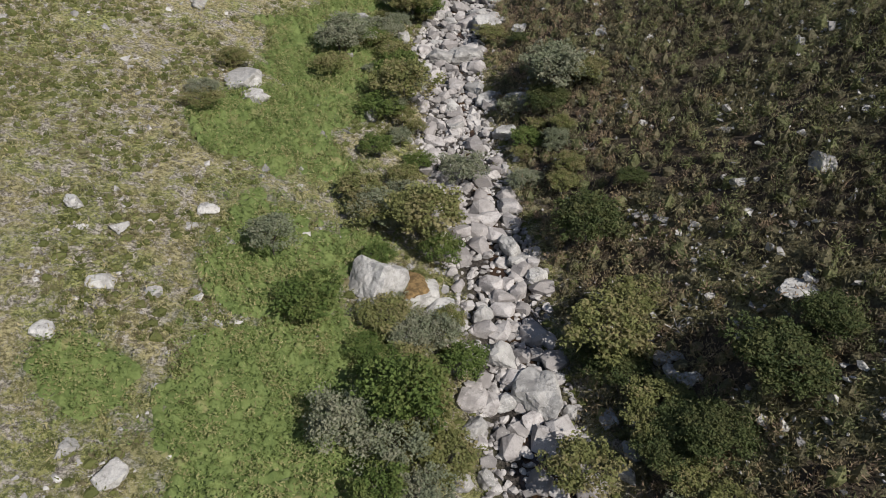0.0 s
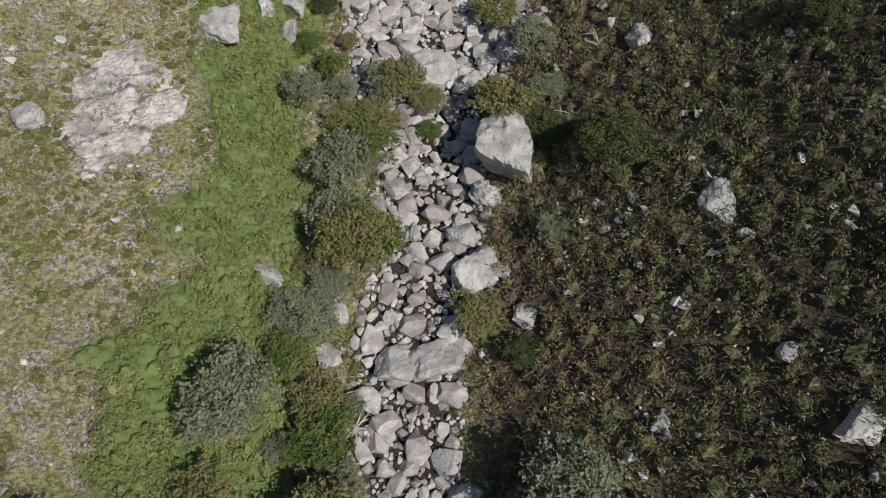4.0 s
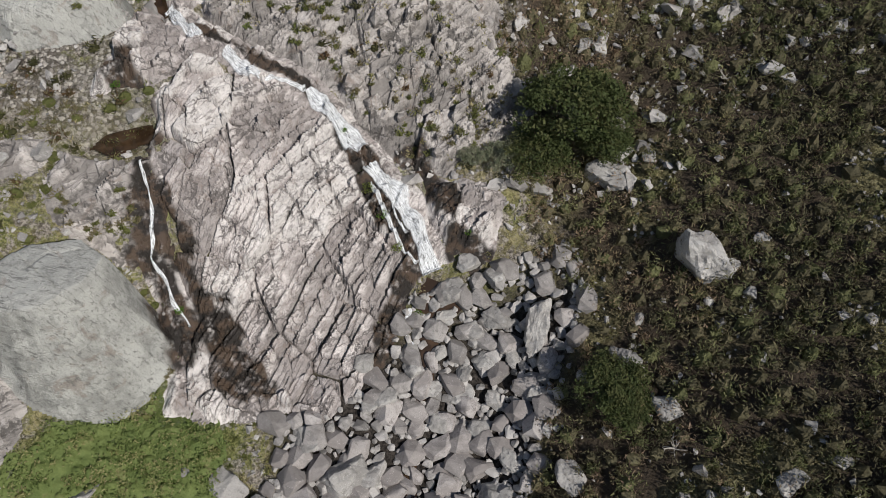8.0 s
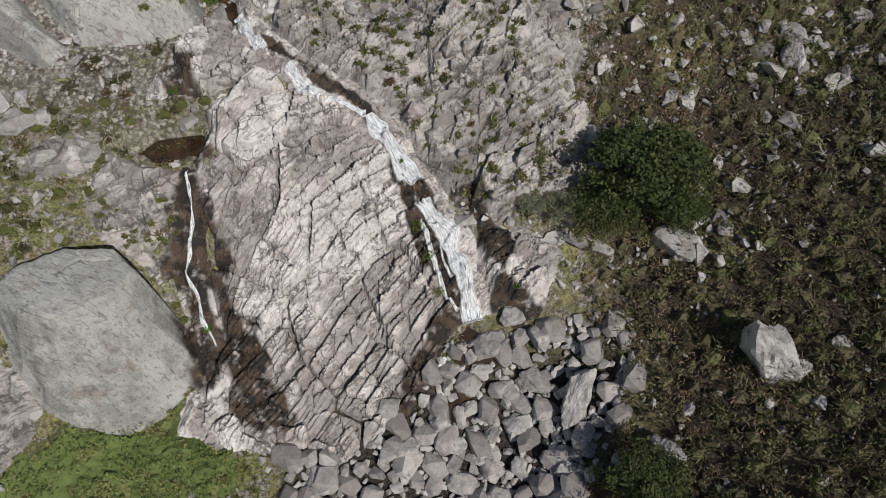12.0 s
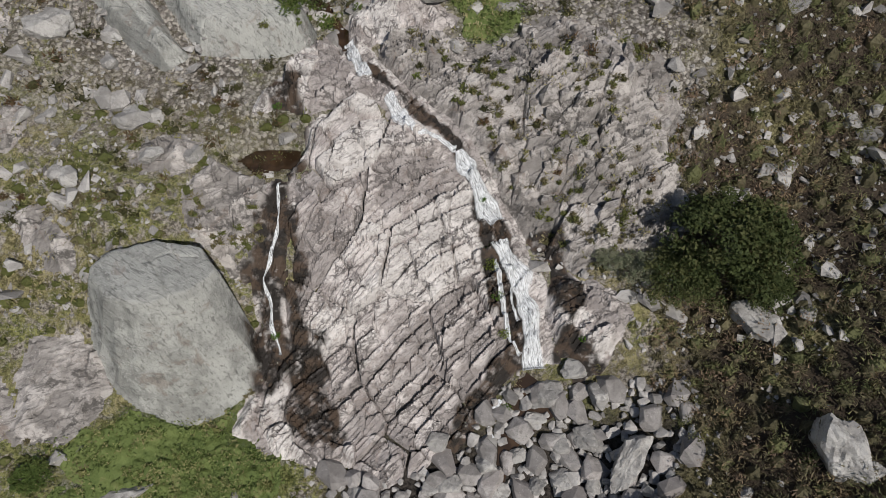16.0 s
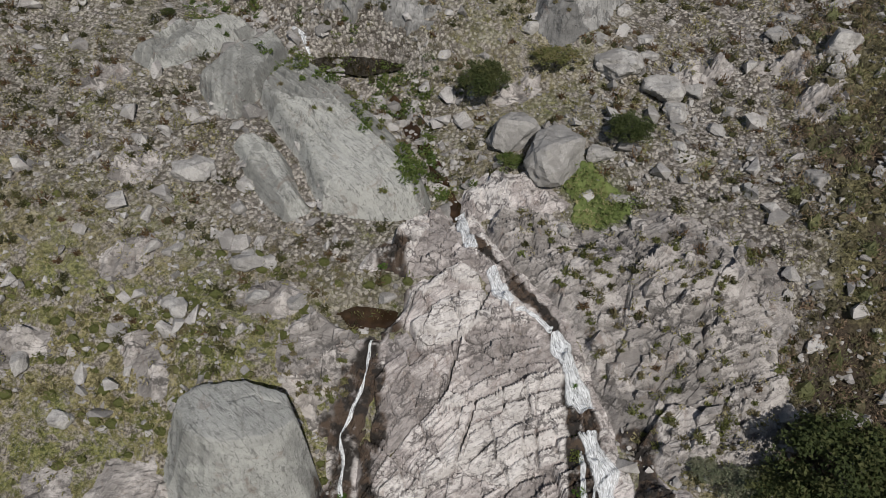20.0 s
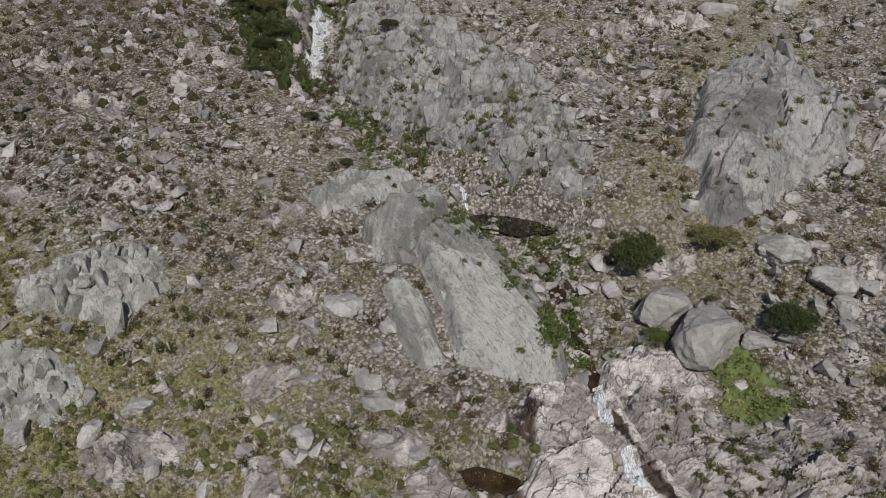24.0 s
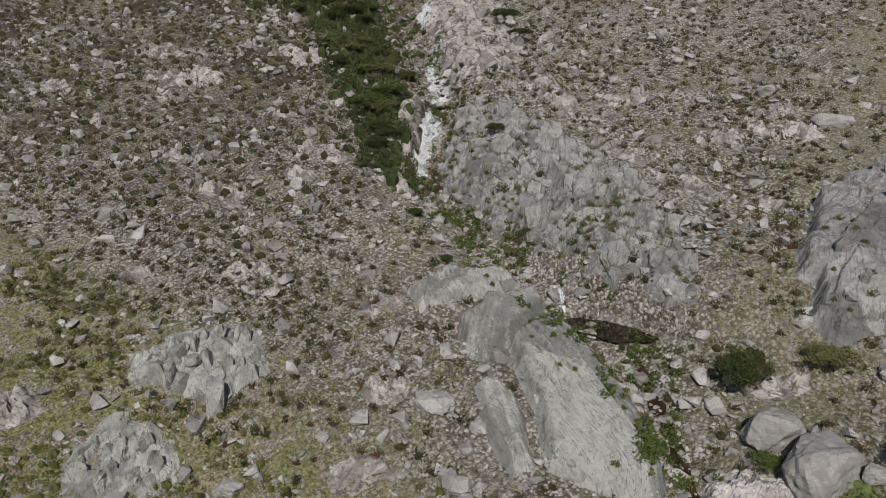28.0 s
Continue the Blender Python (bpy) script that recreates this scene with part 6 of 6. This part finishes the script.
# ---- low growth ----
x, y = strewn(125000, 10, 80, -4, 118, lambda x, y: covers(x, y)[1] * (1 - 0.6 * opening(x, y)) * (0.5 + 0.5 * smooth(-0.3, 0.3, fbm(x / 2.5, y / 2.5, 3, 61.0))) * (1 - 0.8 * smooth(0.2, 0.45, fbm(x / 3, y / 3, 3, 41.0))))
r = 0.28 + 0.55 * rng.uniform(0, 1, len(x)) ** 1.6
k = apart(x, y, r, 0.53)
x, y, r = x[k], y[k], r[k]
r = r * np.interp(x - run(y), (5, 16), (0.95, 1.15))
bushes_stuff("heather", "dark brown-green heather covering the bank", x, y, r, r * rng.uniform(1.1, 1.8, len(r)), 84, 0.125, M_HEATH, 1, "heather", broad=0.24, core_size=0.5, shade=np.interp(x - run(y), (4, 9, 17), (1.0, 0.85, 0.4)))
x, y = strewn(36000, 12, 70, -2, 114, lambda x, y: covers(x, y)[1] * (1 - 0.6 * opening(x, y)) * (0.25 + 0.75 * smooth(-0.3, 0.2, fbm(x / 3, y / 3, 3, 63.0))) * (~on_rock(x, y, 0.1)))
r = 0.42 + 0.7 * rng.uniform(0, 1, len(x)) ** 2
k = apart(x, y, r, 0.66)
x, y, r = x[k], y[k], r[k]
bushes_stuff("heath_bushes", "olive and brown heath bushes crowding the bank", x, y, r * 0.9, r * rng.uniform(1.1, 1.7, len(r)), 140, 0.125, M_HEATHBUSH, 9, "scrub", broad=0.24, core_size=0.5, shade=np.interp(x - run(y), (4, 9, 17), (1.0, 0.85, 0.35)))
x, y = strewn(30000, -22, 22, -4, 86, lambda x, y: (1 - covers(x, y)[1]) * (1 - covers(x, y)[0]) * (1 - covers(x, y)[2]) * 0.9 * (~on_rock(x, y)) * smooth(-0.25, 0.2, fbm(x / 3, y / 3, 3, 71.0)))
r = 0.15 + 0.5 * rng.uniform(0, 1, len(x)) ** 1.5
k = apart(x, y, r, 0.48)
x, y, r = x[k], y[k], r[k]
bushes_stuff("low_scrub", "low dry scrub in the grass", x, y, r, r * rng.uniform(0.5, 1.0, len(r)), 40, 0.11, M_BROOM, 2, "scrub", broad=0.26, core_size=0.6)
x, y = strewn(56000, -95, 85, 80, 162, lambda x, y: (1 - covers(x, y)[0]) * (1 - (x > 30) * covers(x, y)[1]) * (0.4 + 0.6 * smooth(-0.05, 0.35, fbm(x / 7, y / 7, 4, 81.0))) * (1 - 0.4 * on_rock(x, y, 0.3)) * (~on_rock(x, y, -0.2, True)) * 0.6 * np.where((x < -2 - 0.45 * (y - 95)) & (y > 88), 2.0, 0.6))
r = (0.2 + 0.5 * rng.uniform(0, 1, len(x)) ** 1.5) * np.where((x < -6) & (y > 92), 1.7, 1.0)
k = apart(x, y, r, 0.58)
x, y, r = x[k], y[k], r[k]
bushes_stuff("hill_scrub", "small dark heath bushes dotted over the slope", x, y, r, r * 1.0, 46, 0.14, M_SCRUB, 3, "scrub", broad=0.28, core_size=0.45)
x, y = strewn(34000, -12, 32, 0, 95, lambda x, y: covers(x, y)[0] * (~on_rock(x, y, -0.15, True)))
r = rng.uniform(0.22, 0.55, len(x))
foliage_stuff("bracken", "bright green bracken in a dense mat", x, y, r, r * 1.35, 32, 0.085, M_FERN, 4, "bracken", broad=0.4)
plant_mat("bracken_mat", "bright green bracken growing in a closed mat", (-14, 32, 0, 95), 0.13, 0.5, 0.42, lambda x, y: covers(x, y)[0] * (~on_rock(x, y, -0.15)), M_FERN, 35, "bracken")
x, y = strewn(90000, -90, 70, 0, 150, lambda x, y: (1 - covers(x, y)[1] * (1 - opening(x, y))) * (1 - covers(x, y)[2]) * 0.7 * (1 - 0.3 * on_rock(x, y, 0.4)) * (~on_rock(x, y, -0.2, True)) * smooth(-0.3, 0.35, fbm(x / 3, y / 3, 3, 91.0)))
r = rng.uniform(0.12, 0.36, len(x))
foliage_stuff("grass_tufts", "dry yellow-green grass tufts", x, y, r, r * 1.4, 14, 0.13, M_GRASS, 5, "grass", broad=0.2, steep=1.3)
x, y = strewn(45000, -30, 28, 88, 140, lambda x, y: (1 - smooth(1.2, 3.8, along(x, y, GULLY)[0])) * smooth(0.0, 0.4, fbm(x / 1.5, y / 1.5, 2, 95.0)) * 0.7)
r = rng.uniform(0.15, 0.4, len(x))
foliage_stuff("stream_plants", "fresh green plants along the upper stream", x, y, r, r * 1.1, 36, 0.10, M_BUSH, 6, "plants")
t = rng.uniform(0, 1, 2600) ** 0.8
off = 1.2 + rng.uniform(0, 1, len(t)) * (2.6 + 9.5 * t) * (0.75 + 0.5 * lumps(t * 9, t * 0 + 3))
x, y = -3 - 28 * t - 0.74 * off + rng.normal(0, 0.5, len(t)), 106 + 31 * t - 0.67 * off + rng.normal(0, 0.5, len(t))
r = rng.uniform(0.3, 0.95, len(t))
k = apart(x, y, r, 0.5)
x, y, r = x[k], y[k], r[k]
bushes_stuff("gully_shrubs", "dark green shrubs tangled along the upper falls", x, y, r, r * rng.uniform(0.9, 1.6, len(r)), 70, 0.16, M_OAK, 12, "shrubs", broad=0.4, core_size=0.75)
x, y, r = [], [], []
for number, count in ((7.0, 150), (15.0, 230), (17.0, 40), (22.0, 120), (34.0, 26), (12.0, 16)):
    ring = [p for p in PATCHES if p["seed"] == number][0]["outline"]
    xs, ys = zip(*ring)
    px, py = rng.uniform(min(xs), max(xs), count * 5), rng.uniform(min(ys), max(ys), count * 5)
    keep = np.flatnonzero((inside(px, py, ring) > 0.3) & (fbm(px / 1.6, py / 1.6, 3, 97.0) > -0.05))[:count]
    x, y, r = np.r_[x, px[keep]], np.r_[y, py[keep]], np.r_[r, 0.14 + 0.28 * rng.uniform(0, 1, len(keep)) ** 2]
bushes_stuff("crag_tufts", "olive grass and heath tufts rooted in the cracks of the crags", x, y, r, r * rng.uniform(0.7, 1.1, len(r)), 60, 0.11, M_BROOM, 14, "tufts", broad=0.26, core_size=0.5)
